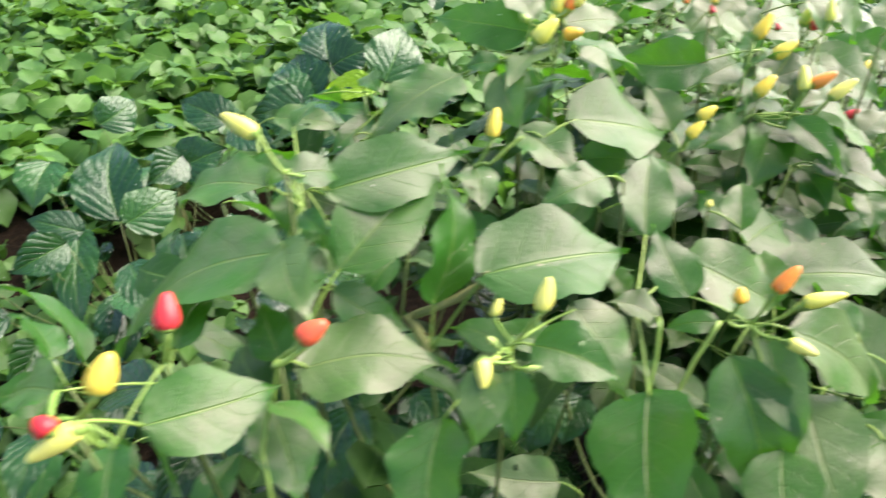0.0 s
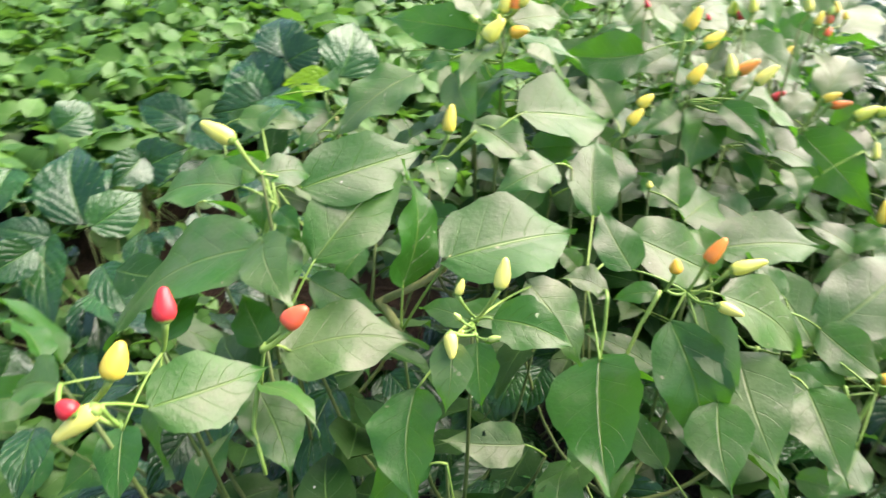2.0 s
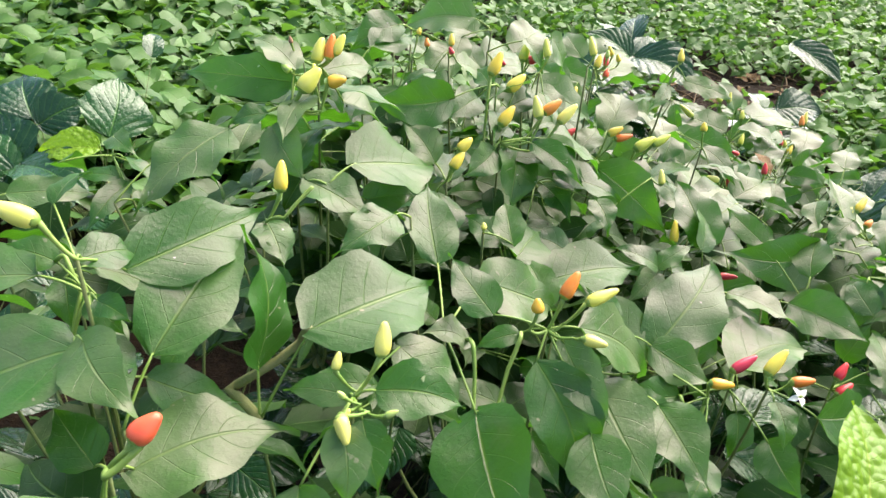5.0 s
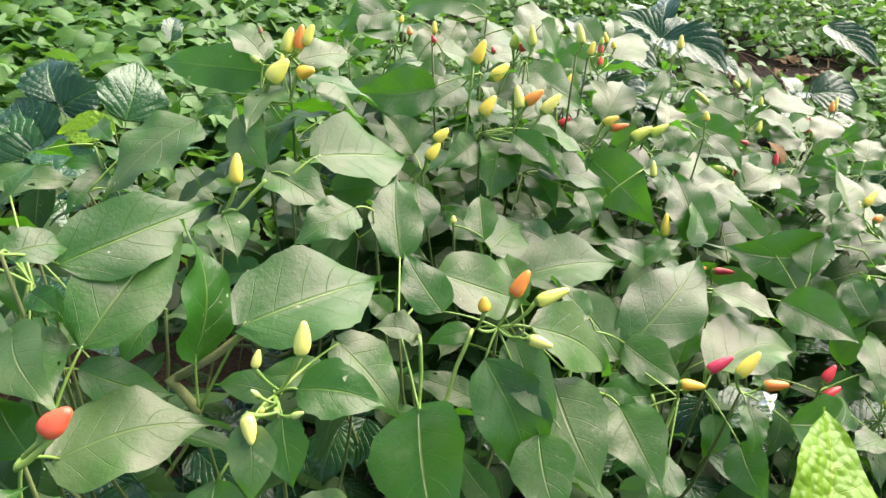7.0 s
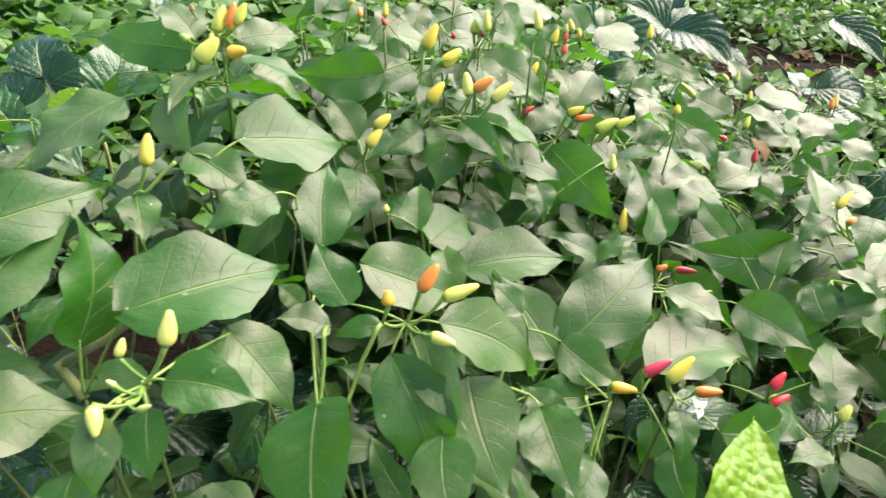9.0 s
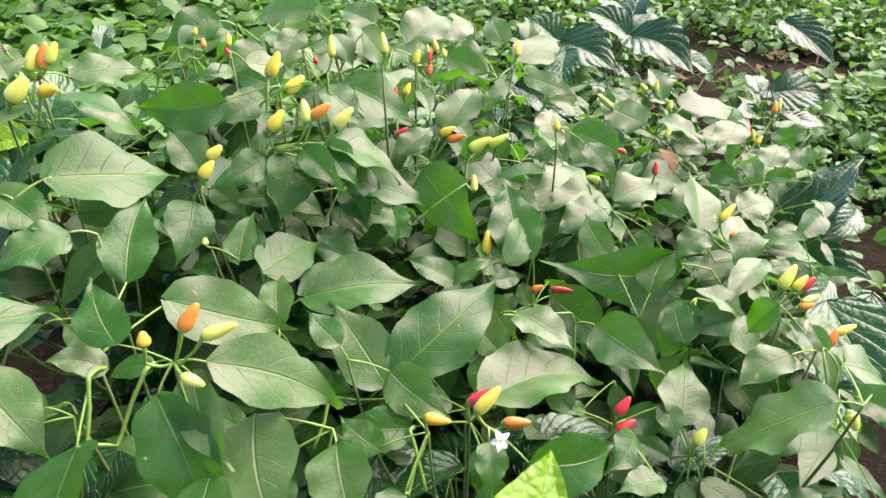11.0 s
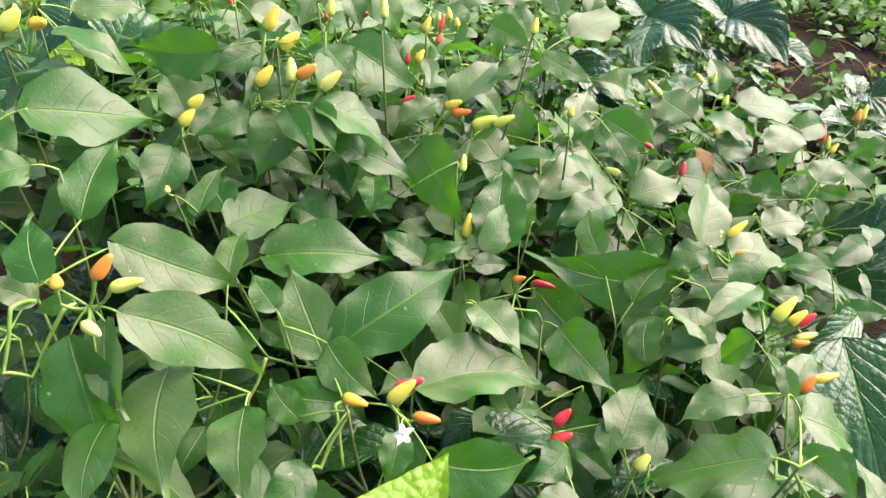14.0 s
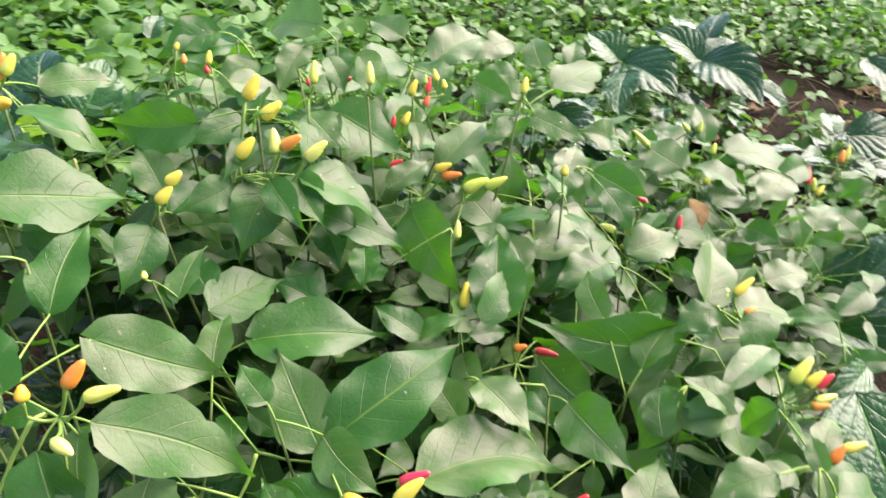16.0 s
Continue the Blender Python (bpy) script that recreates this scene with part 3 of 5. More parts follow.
LEAVES[9, 1] = [
    (0.749, 0.719, 0.412, 0.682, 0.642, 0.395, 0.064, -6, 0.05),
    (0.769, 0.608, 0.378, 0.826, 0.676, 0.396, 0.052, 0, 0.07),
    (0.554, 0.744, 0.362, 0.450, 0.763, 0.370, 0.067, -33, 0.05),
    (0.470, 0.542, 0.402, 0.472, 0.616, 0.429, 0.022, 6, 0.05),
    (0.942, 1.041, 0.271, 0.841, 0.963, 0.270, 0.064, -42, 0.05),
    (0.497, 0.544, 0.388, 0.532, 0.605, 0.406, 0.045, -24, 0.06),
    (0.613, 0.644, 0.334, 0.532, 0.578, 0.337, 0.057, -3, 0.08),
    (0.589, 1.012, 0.349, 0.661, 0.891, 0.335, 0.089, 12, 0.09),
    (0.689, 0.823, 0.330, 0.746, 0.867, 0.366, 0.053, 15, 0.08),
    (0.941, 0.902, 0.251, 0.863, 0.831, 0.242, 0.058, -42, 0.05),
]
LEAVES[9, 2] = [
    (0.921, 0.733, 0.305, 0.885, 0.810, 0.313, 0.055, -24, 0.06),
    (0.605, 0.741, 0.334, 0.646, 0.687, 0.321, 0.045, 27, 0.08),
    (1.027, 0.926, 0.296, 0.971, 0.931, 0.263, 0.043, -36, 0.07),
    (0.496, 0.889, 0.370, 0.421, 0.850, 0.407, 0.059, -48, 0.10),
    (0.559, 0.620, 0.357, 0.666, 0.641, 0.307, 0.077, 30, 0.08),
    (0.888, 0.945, 0.252, 0.773, 0.916, 0.296, 0.082, -36, 0.09),
    (0.407, 0.327, 0.408, 0.391, 0.409, 0.425, 0.040, -33, 0.08),
    (0.640, 0.809, 0.418, 0.628, 0.884, 0.464, 0.048, 0, 0.08),
    (0.374, 0.609, 0.433, 0.401, 0.689, 0.467, 0.054, 12, 0.08),
    (0.420, 0.623, 0.447, 0.510, 0.562, 0.426, 0.060, 42, 0.08),
    (0.615, 0.736, 0.409, 0.688, 0.689, 0.391, 0.058, 3, 0.08),
]
LEAVES[10, 0] = [
    (0.181, -0.169, 0.431, 0.253, -0.047, 0.483, 0.084, 21, 0.07),
]
# leaves of each ribbed plant, in the same order
RIBBED = {}
RIBBED[21] = [
    (-0.659, 1.102, 0.246, -0.639, 1.219, 0.349, 0.149, 33, 0.07),
    (-0.874, 1.129, 0.164, -0.943, 1.246, 0.245, 0.149, -12, 0.07),
    (-0.826, 1.035, 0.216, -0.662, 0.878, 0.205, 0.126, 15, 0.08),
    (-0.866, 1.285, 0.214, -0.919, 1.437, 0.280, 0.142, -9, 0.06),
    (-0.830, 1.008, 0.212, -0.947, 0.961, 0.205, 0.119, -51, 0.05),
    (-0.846, 1.258, 0.214, -0.743, 1.295, 0.257, 0.109, 48, 0.04),
    (-0.767, 1.028, 0.166, -0.798, 0.932, 0.109, 0.088, -9, 0.09),
    (-0.593, 1.366, 0.343, -0.585, 1.449, 0.380, 0.052, 21, 0.09),
    (-0.880, 1.100, 0.149, -0.968, 1.220, 0.240, 0.115, -15, 0.10),
    (-0.644, 0.633, 0.321, -0.641, 0.704, 0.344, 0.071, 12, 0.08),
]
RIBBED[22] = [
    (-0.725, 0.696, 0.229, -0.678, 0.761, 0.245, 0.058, 51, 0.08),
    (-1.051, 0.453, 0.193, -0.986, 0.306, 0.120, 0.086, 9, 0.04),
    (-1.047, 0.457, 0.197, -1.132, 0.433, 0.232, 0.061, -42, 0.04),
    (-1.025, 0.530, 0.173, -1.103, 0.681, 0.270, 0.136, -6, 0.09),
    (-0.979, 0.494, 0.201, -0.922, 0.582, 0.223, 0.091, 54, 0.06),
    (-1.016, 0.384, 0.228, -1.069, 0.303, 0.215, 0.072, -57, 0.05),
    (-1.042, 0.357, 0.198, -1.099, 0.401, 0.233, 0.061, -15, 0.07),
    (-0.936, 0.181, 0.196, -0.928, 0.108, 0.181, 0.069, -54, 0.05),
    (-0.811, 0.274, 0.295, -0.737, 0.201, 0.268, 0.061, 15, 0.08),
]
RIBBED[23] = [
    (-0.967, 0.884, 0.213, -1.096, 0.916, 0.247, 0.094, -33, 0.06),
    (-1.225, 0.797, 0.229, -1.186, 0.886, 0.257, 0.091, 60, 0.08),
    (-0.953, 0.878, 0.202, -0.828, 0.826, 0.194, 0.084, 24, 0.04),
    (-0.981, 0.702, 0.226, -1.006, 0.621, 0.207, 0.083, -60, 0.08),
    (-1.172, 0.576, 0.261, -1.161, 0.483, 0.220, 0.091, -12, 0.08),
    (-1.007, 0.729, 0.182, -0.915, 0.770, 0.220, 0.101, 42, 0.06),
]
RIBBED[24] = [
    (-0.373, -0.007, 0.393, -0.378, -0.109, 0.358, 0.067, 9, 0.06),
    (-0.519, -0.054, 0.358, -0.534, -0.118, 0.343, 0.052, -51, 0.08),
    (-0.493, -0.013, 0.357, -0.527, -0.049, 0.332, 0.045, -21, 0.08),
    (-0.161, 0.077, 0.364, -0.177, 0.032, 0.340, 0.049, 0, 0.03),
    (-0.627, -0.110, 0.420, -0.609, -0.175, 0.414, 0.043, 3, 0.09),
    (-0.685, 0.554, 0.298, -0.613, 0.478, 0.294, 0.066, 15, 0.07),
    (-0.189, 0.058, 0.371, -0.207, 0.015, 0.340, 0.046, -12, 0.09),
    (-0.425, 0.026, 0.376, -0.367, -0.006, 0.379, 0.043, 21, 0.04),
    (-0.324, 0.036, 0.378, -0.284, -0.004, 0.366, 0.039, 27, 0.04),
]
RIBBED[25] = [
    (0.014, 0.162, 0.281, -0.060, 0.149, 0.265, 0.069, -30, 0.06),
    (0.281, 0.163, 0.263, 0.235, 0.120, 0.239, 0.053, -30, 0.06),
    (0.514, 0.137, 0.242, 0.488, 0.157, 0.288, 0.054, -21, 0.03),
]
RIBBED[26] = [
    (0.583, 0.359, 0.225, 0.606, 0.231, 0.222, 0.095, 39, 0.06),
    (0.894, 0.677, 0.175, 1.036, 0.747, 0.323, 0.130, -18, 0.07),
    (0.849, 0.626, 0.180, 0.968, 0.507, 0.203, 0.107, 33, 0.05),
    (0.748, 0.334, 0.307, 0.786, 0.157, 0.217, 0.137, 18, 0.09),
    (0.824, 0.344, 0.303, 0.755, 0.226, 0.226, 0.069, -24, 0.04),
    (0.959, 0.607, 0.290, 0.868, 0.536, 0.277, 0.055, -39, 0.08),
    (0.806, 0.415, 0.281, 0.724, 0.350, 0.279, 0.047, -36, 0.07),
    (0.683, 0.199, 0.275, 0.706, 0.138, 0.259, 0.054, 27, 0.05),
]
RIBBED[27] = [
    (1.196, 1.378, 0.192, 1.332, 1.347, 0.198, 0.133, 33, 0.07),
    (1.163, 1.362, 0.394, 1.226, 1.196, 0.346, 0.085, 27, 0.04),
]
RIBBED[28] = [
    (0.672, 1.779, 0.204, 0.804, 1.584, 0.185, 0.180, 30, 0.07),
    (0.925, 1.841, 0.202, 1.055, 1.607, 0.173, 0.172, 30, 0.09),
    (0.928, 1.894, 0.190, 0.787, 1.997, 0.248, 0.111, -27, 0.09),
    (0.937, 1.898, 0.195, 1.097, 1.975, 0.215, 0.111, 39, 0.04),
    (0.659, 1.784, 0.211, 0.566, 1.882, 0.262, 0.121, -24, 0.07),
    (0.960, 1.965, 0.202, 1.046, 2.156, 0.281, 0.119, -27, 0.09),
    (0.666, 1.666, 0.218, 0.629, 1.510, 0.158, 0.108, 24, 0.04),
    (0.924, 1.952, 0.185, 0.874, 2.169, 0.269, 0.153, 18, 0.06),
]
RIBBED[29] = [
    (0.377, 0.942, 0.399, 0.492, 0.903, 0.344, 0.091, 27, 0.09),
]
RIBBED[31] = [
    (-0.655, 1.014, 0.261, -0.789, 1.047, 0.242, 0.084, -27, 0.09),
]
# fruits of each pepper plant: colour, node of the stalk, base, tip, thickness
FRUITS = {}
FRUITS[1, 0] = [
    ("pale", -0.384, -0.055, 0.675, -0.401, -0.053, 0.701, -0.425, -0.050, 0.712, 0.0137),
    ("red", -0.408, -0.192, 0.628, -0.402, -0.189, 0.651, -0.404, -0.178, 0.669, 0.0150),
    ("yellow", -0.417, -0.255, 0.648, -0.398, -0.251, 0.669, -0.393, -0.240, 0.685, 0.0146),
    ("red", -0.412, -0.260, 0.655, -0.410, -0.270, 0.661, -0.417, -0.268, 0.668, 0.0119),
    ("pale", -0.397, -0.260, 0.642, -0.402, -0.263, 0.659, -0.422, -0.277, 0.647, 0.0121),
    ("red2", -0.364, -0.145, 0.592, -0.348, -0.143, 0.611, -0.334, -0.135, 0.623, 0.0161),
]
FRUITS[2, 0] = [
    ("yellow", -0.282, 0.109, 0.600, -0.268, 0.112, 0.629, -0.266, 0.125, 0.652, 0.0132),
    ("pale", -0.224, -0.104, 0.591, -0.206, -0.100, 0.622, -0.201, -0.090, 0.641, 0.0118),
    ("pale", -0.220, -0.102, 0.593, -0.235, -0.101, 0.614, -0.231, -0.096, 0.624, 0.0068),
    ("pale", -0.218, -0.140, 0.614, -0.235, -0.147, 0.620, -0.231, -0.159, 0.609, 0.0098),
    ("green", -0.220, -0.139, 0.614, -0.209, -0.151, 0.621, -0.202, -0.152, 0.625, 0.0046),
    # the next two are flower buds, shaped as tiny fruits
    ("green", -0.221, -0.125, 0.606, -0.231, -0.124, 0.612, -0.235, -0.124, 0.617, 0.0045),
    ("pale", -0.221, -0.125, 0.606, -0.228, -0.128, 0.604, -0.232, -0.130, 0.605, 0.0045),
]
FRUITS[3, 0] = [
    ("orange", -0.053, -0.004, 0.552, -0.042, 0.000, 0.582, -0.029, 0.009, 0.601, 0.0129),
    ("amber", -0.072, -0.011, 0.559, -0.068, -0.013, 0.578, -0.068, -0.008, 0.589, 0.0112),
    ("pale", -0.042, -0.006, 0.558, -0.024, -0.008, 0.581, 0.002, -0.007, 0.592, 0.0119),
    ("pale", -0.040, -0.027, 0.561, -0.036, -0.037, 0.568, -0.018, -0.044, 0.566, 0.0106),
    ("pale", -0.063, 0.180, 0.536, -0.065, 0.172, 0.545, -0.065, 0.174, 0.552, 0.0070),
]
FRUITS[4, 0] = [
    ("pale", -0.257, 0.256, 0.650, -0.246, 0.251, 0.667, -0.228, 0.260, 0.688, 0.0192),
    ("pale", -0.226, 0.249, 0.647, -0.233, 0.257, 0.678, -0.232, 0.263, 0.691, 0.0079),
    ("amber", -0.229, 0.255, 0.641, -0.219, 0.260, 0.672, -0.201, 0.258, 0.677, 0.0148),
    ("pale2", -0.234, 0.281, 0.677, -0.230, 0.274, 0.689, -0.223, 0.285, 0.711, 0.0143),
    ("orange", -0.228, 0.283, 0.682, -0.218, 0.274, 0.692, -0.212, 0.285, 0.714, 0.0125),
    ("pale2", -0.223, 0.282, 0.682, -0.212, 0.276, 0.696, -0.201, 0.284, 0.714, 0.0125),
    ("green", -0.251, 0.273, 0.676, -0.256, 0.263, 0.683, -0.265, 0.266, 0.688, 0.0085),
    ("dried", -0.251, 0.294, 0.693, -0.254, 0.288, 0.703, -0.255, 0.290, 0.710, 0.0051),
    ("yellow", -0.109, 0.411, 0.652, -0.103, 0.414, 0.678, -0.100, 0.416, 0.686, 0.0068),
]
FRUITS[4, 1] = [
    ("orange", -0.095, 0.412, 0.655, -0.092, 0.404, 0.666, -0.093, 0.409, 0.676, 0.0075),
    ("yellow", -0.064, 0.410, 0.659, -0.063, 0.401, 0.669, -0.062, 0.408, 0.682, 0.0082),
    ("red", -0.064, 0.406, 0.654, -0.062, 0.395, 0.660, -0.066, 0.399, 0.668, 0.0068),
]
FRUITS[5, 0] = [
    ("yellow", -0.088, 0.266, 0.554, -0.083, 0.262, 0.572, -0.069, 0.270, 0.589, 0.0139),
    ("yellow", -0.080, 0.270, 0.563, -0.074, 0.273, 0.589, -0.059, 0.277, 0.602, 0.0139),
    ("yellow", -0.013, 0.319, 0.577, -0.014, 0.320, 0.599, 0.003, 0.329, 0.619, 0.0159),
    ("pale", 0.018, 0.313, 0.587, 0.030, 0.312, 0.611, 0.027, 0.326, 0.633, 0.0138),
    ("orange", 0.022, 0.309, 0.582, 0.036, 0.315, 0.616, 0.057, 0.319, 0.630, 0.0145),
    ("pale", 0.032, 0.316, 0.567, 0.060, 0.321, 0.601, 0.080, 0.329, 0.622, 0.0148),
    ("yellow", -0.029, 0.335, 0.559, -0.017, 0.375, 0.642, -0.001, 0.386, 0.665, 0.0163),
    ("yellow", -0.007, 0.379, 0.628, 0.004, 0.362, 0.627, 0.025, 0.367, 0.644, 0.0163),
    ("pale2", 0.058, 0.476, 0.608, 0.055, 0.476, 0.627, 0.064, 0.488, 0.650, 0.0152),
]
FRUITS[5, 1] = [
    ("red", 0.062, 0.482, 0.617, 0.062, 0.474, 0.627, 0.083, 0.473, 0.634, 0.0129),
    ("yellow", 0.158, 0.468, 0.619, 0.156, 0.457, 0.624, 0.163, 0.464, 0.640, 0.0106),
    ("green", 0.173, 0.468, 0.623, 0.172, 0.463, 0.636, 0.173, 0.467, 0.646, 0.0076),
    ("red", 0.010, 0.500, 0.631, 0.029, 0.475, 0.620, 0.027, 0.479, 0.628, 0.0068),
    ("red", 0.132, 0.499, 0.549, 0.130, 0.493, 0.562, 0.131, 0.500, 0.576, 0.0081),
    ("yellow", 0.144, 0.497, 0.550, 0.143, 0.494, 0.567, 0.152, 0.500, 0.581, 0.0105),
    ("red", 0.131, 0.473, 0.512, 0.131, 0.463, 0.519, 0.146, 0.466, 0.531, 0.0121),
    ("yellow", 0.174, 0.438, 0.493, 0.189, 0.446, 0.529, 0.210, 0.448, 0.540, 0.0128),
    ("orange", 0.177, 0.440, 0.495, 0.199, 0.441, 0.524, 0.224, 0.438, 0.529, 0.0120),
]
FRUITS[5, 2] = [
    ("pale2", 0.226, 0.432, 0.495, 0.228, 0.429, 0.513, 0.257, 0.434, 0.530, 0.0176),
    ("pale2", 0.234, 0.432, 0.498, 0.254, 0.429, 0.519, 0.280, 0.432, 0.534, 0.0136),
    ("yellow", 0.356, 0.462, 0.498, 0.353, 0.466, 0.523, 0.356, 0.472, 0.535, 0.0114),
    ("red", 0.174, 0.478, 0.614, 0.175, 0.469, 0.622, 0.178, 0.479, 0.639, 0.0086),
    ("red2", 0.173, 0.470, 0.602, 0.173, 0.460, 0.609, 0.178, 0.466, 0.620, 0.0093),
    ("yellow", 0.185, 0.483, 0.620, 0.186, 0.478, 0.634, 0.182, 0.485, 0.647, 0.0079),
    ("yellow", 0.196, 0.481, 0.617, 0.196, 0.474, 0.627, 0.194, 0.478, 0.637, 0.0079),
    ("yellow", 0.291, 0.483, 0.619, 0.291, 0.474, 0.627, 0.294, 0.484, 0.644, 0.0101),
    ("pale2", 0.115, 0.393, 0.647, 0.119, 0.389, 0.662, 0.117, 0.402, 0.683, 0.0104),
]
FRUITS[5, 3] = [
    ("pale2", 0.050, 0.388, 0.641, 0.057, 0.387, 0.660, 0.055, 0.400, 0.681, 0.0104),
]
FRUITS[6, 0] = [
    ("magenta", 0.193, 0.049, 0.406, 0.191, 0.052, 0.430, 0.218, 0.055, 0.445, 0.0129),
    ("yellow", 0.205, 0.012, 0.440, 0.193, 0.009, 0.465, 0.214, 0.019, 0.486, 0.0141),
    ("amber", 0.150, 0.025, 0.422, 0.147, 0.025, 0.442, 0.171, 0.019, 0.442, 0.0123),
    ("orange", 0.217, 0.006, 0.447, 0.217, -0.000, 0.459, 0.240, -0.004, 0.463, 0.0119),
    ("red", 0.352, 0.071, 0.365, 0.351, 0.070, 0.384, 0.366, 0.078, 0.400, 0.0126),
    ("red", 0.347, 0.064, 0.356, 0.349, 0.059, 0.370, 0.371, 0.063, 0.379, 0.0126),
    ("pale", 0.440, 0.059, 0.323, 0.441, 0.059, 0.343, 0.452, 0.067, 0.358, 0.0140),
]
FRUITS[7, 0] = [
    ("yellow", 0.233, 0.285, 0.419, 0.236, 0.286, 0.442, 0.239, 0.301, 0.468, 0.0126),
    ("pale", 0.214, 0.281, 0.409, 0.213, 0.273, 0.418, 0.205, 0.270, 0.415, 0.0089),
    ("pale", 0.216, 0.348, 0.508, 0.224, 0.332, 0.506, 0.225, 0.342, 0.524, 0.0096),
    ("orange", 0.307, 0.296, 0.351, 0.302, 0.297, 0.373, 0.317, 0.297, 0.380, 0.0110),
    ("red", 0.331, 0.293, 0.352, 0.327, 0.295, 0.375, 0.355, 0.290, 0.378, 0.0110),
]
FRUITS[8, 0] = [
    ("orange", 0.585, 0.323, 0.404, 0.571, 0.326, 0.428, 0.583, 0.330, 0.437, 0.0114),
    ("yellow", 0.565, 0.339, 0.426, 0.557, 0.339, 0.447, 0.578, 0.351, 0.466, 0.0122),
    ("pale2", 0.551, 0.334, 0.420, 0.543, 0.337, 0.444, 0.549, 0.342, 0.454, 0.0114),
    ("pale2", 0.594, 0.231, 0.392, 0.598, 0.232, 0.414, 0.620, 0.247, 0.439, 0.0159),
    ("yellow", 0.601, 0.229, 0.390, 0.616, 0.231, 0.412, 0.632, 0.240, 0.428, 0.0132),
    ("red", 0.608, 0.228, 0.388, 0.624, 0.230, 0.411, 0.641, 0.239, 0.427, 0.0119),
    ("pale", 0.608, 0.225, 0.384, 0.625, 0.221, 0.399, 0.648, 0.226, 0.408, 0.0106),
    ("orange", 0.605, 0.223, 0.382, 0.621, 0.218, 0.395, 0.641, 0.219, 0.399, 0.0119),
    ("orange", 0.589, 0.124, 0.411, 0.595, 0.118, 0.423, 0.605, 0.128, 0.440, 0.0117),
]
FRUITS[8, 1] = [
    ("yellow", 0.592, 0.124, 0.411, 0.605, 0.126, 0.434, 0.627, 0.130, 0.443, 0.0105),
    ("pale", 0.608, 0.072, 0.340, 0.616, 0.075, 0.365, 0.624, 0.062, 0.349, 0.0163),
]
FRUITS[9, 0] = [
    ("red", 0.470, 0.512, 0.366, 0.469, 0.519, 0.396, 0.467, 0.529, 0.414, 0.0128),
    ("red", 0.529, 0.524, 0.383, 0.537, 0.531, 0.412, 0.538, 0.541, 0.430, 0.0111),
    ("pale", 0.451, 0.525, 0.387, 0.447, 0.525, 0.407, 0.425, 0.527, 0.414, 0.0128),
    ("pale2", 0.465, 0.508, 0.363, 0.472, 0.510, 0.386, 0.456, 0.511, 0.391, 0.0111),
    ("pale2", 0.495, 0.517, 0.375, 0.494, 0.514, 0.391, 0.503, 0.520, 0.404, 0.0111),
    ("red", 0.487, 0.558, 0.430, 0.490, 0.552, 0.442, 0.477, 0.554, 0.447, 0.0086),
    ("red", 0.956, 1.014, 0.216, 0.947, 1.015, 0.238, 0.946, 1.036, 0.271, 0.0187),
    ("pale2", 0.963, 1.007, 0.206, 0.960, 1.007, 0.227, 0.960, 1.022, 0.252, 0.0137),
    ("yellow", 0.970, 1.007, 0.207, 0.966, 1.002, 0.221, 0.981, 1.016, 0.242, 0.0150),
]
FRUITS[9, 1] = [
    ("orange", 1.016, 1.049, 0.265, 1.013, 1.045, 0.279, 1.019, 1.060, 0.303, 0.0150),
    ("pale2", 1.029, 1.050, 0.265, 1.024, 1.048, 0.284, 1.029, 1.066, 0.311, 0.0125),
    ("pale2", 0.628, 0.777, 0.360, 0.643, 0.763, 0.361, 0.655, 0.775, 0.381, 0.0124),
    ("pale2", 0.657, 0.798, 0.388, 0.652, 0.794, 0.404, 0.654, 0.804, 0.421, 0.0113),
    ("pale2", 0.553, 0.800, 0.392, 0.541, 0.798, 0.410, 0.514, 0.811, 0.432, 0.0134),
    ("pale2", 0.608, 0.823, 0.424, 0.609, 0.817, 0.435, 0.597, 0.823, 0.447, 0.0113),
    ("pale2", 0.629, 0.821, 0.421, 0.627, 0.816, 0.434, 0.630, 0.826, 0.452, 0.0093),
]
# stems that show between the leaves: thickness, then four points
STEMS = [
    (0.0040, (-0.310, -0.036, 0.543), (-0.291, -0.033, 0.553), (-0.274, -0.030, 0.562), (-0.256, -0.024, 0.574)),
    (0.0019, (-0.118, -0.011, 0.546), (-0.118, -0.018, 0.536), (-0.118, -0.024, 0.526), (-0.121, -0.042, 0.500)),
    (0.0020, (-0.076, -0.005, 0.546), (-0.082, -0.012, 0.535), (-0.088, -0.018, 0.524), (-0.100, -0.037, 0.495)),
    (0.0022, (0.133, 0.042, 0.406), (0.137, 0.034, 0.395), (0.140, 0.026, 0.385), (0.147, 0.007, 0.358)),
    (0.0016, (0.128, 0.108, 0.421), (0.123, 0.104, 0.414), (0.118, 0.100, 0.407), (0.107, 0.093, 0.394)),
    (0.0018, (-0.241, 0.103, 0.637), (-0.248, 0.100, 0.631), (-0.254, 0.097, 0.626), (-0.266, 0.091, 0.614)),
    (0.0018, (-0.422, 0.034, 0.622), (-0.412, 0.018, 0.600), (-0.416, 0.006, 0.585), (-0.419, -0.006, 0.569)),
]
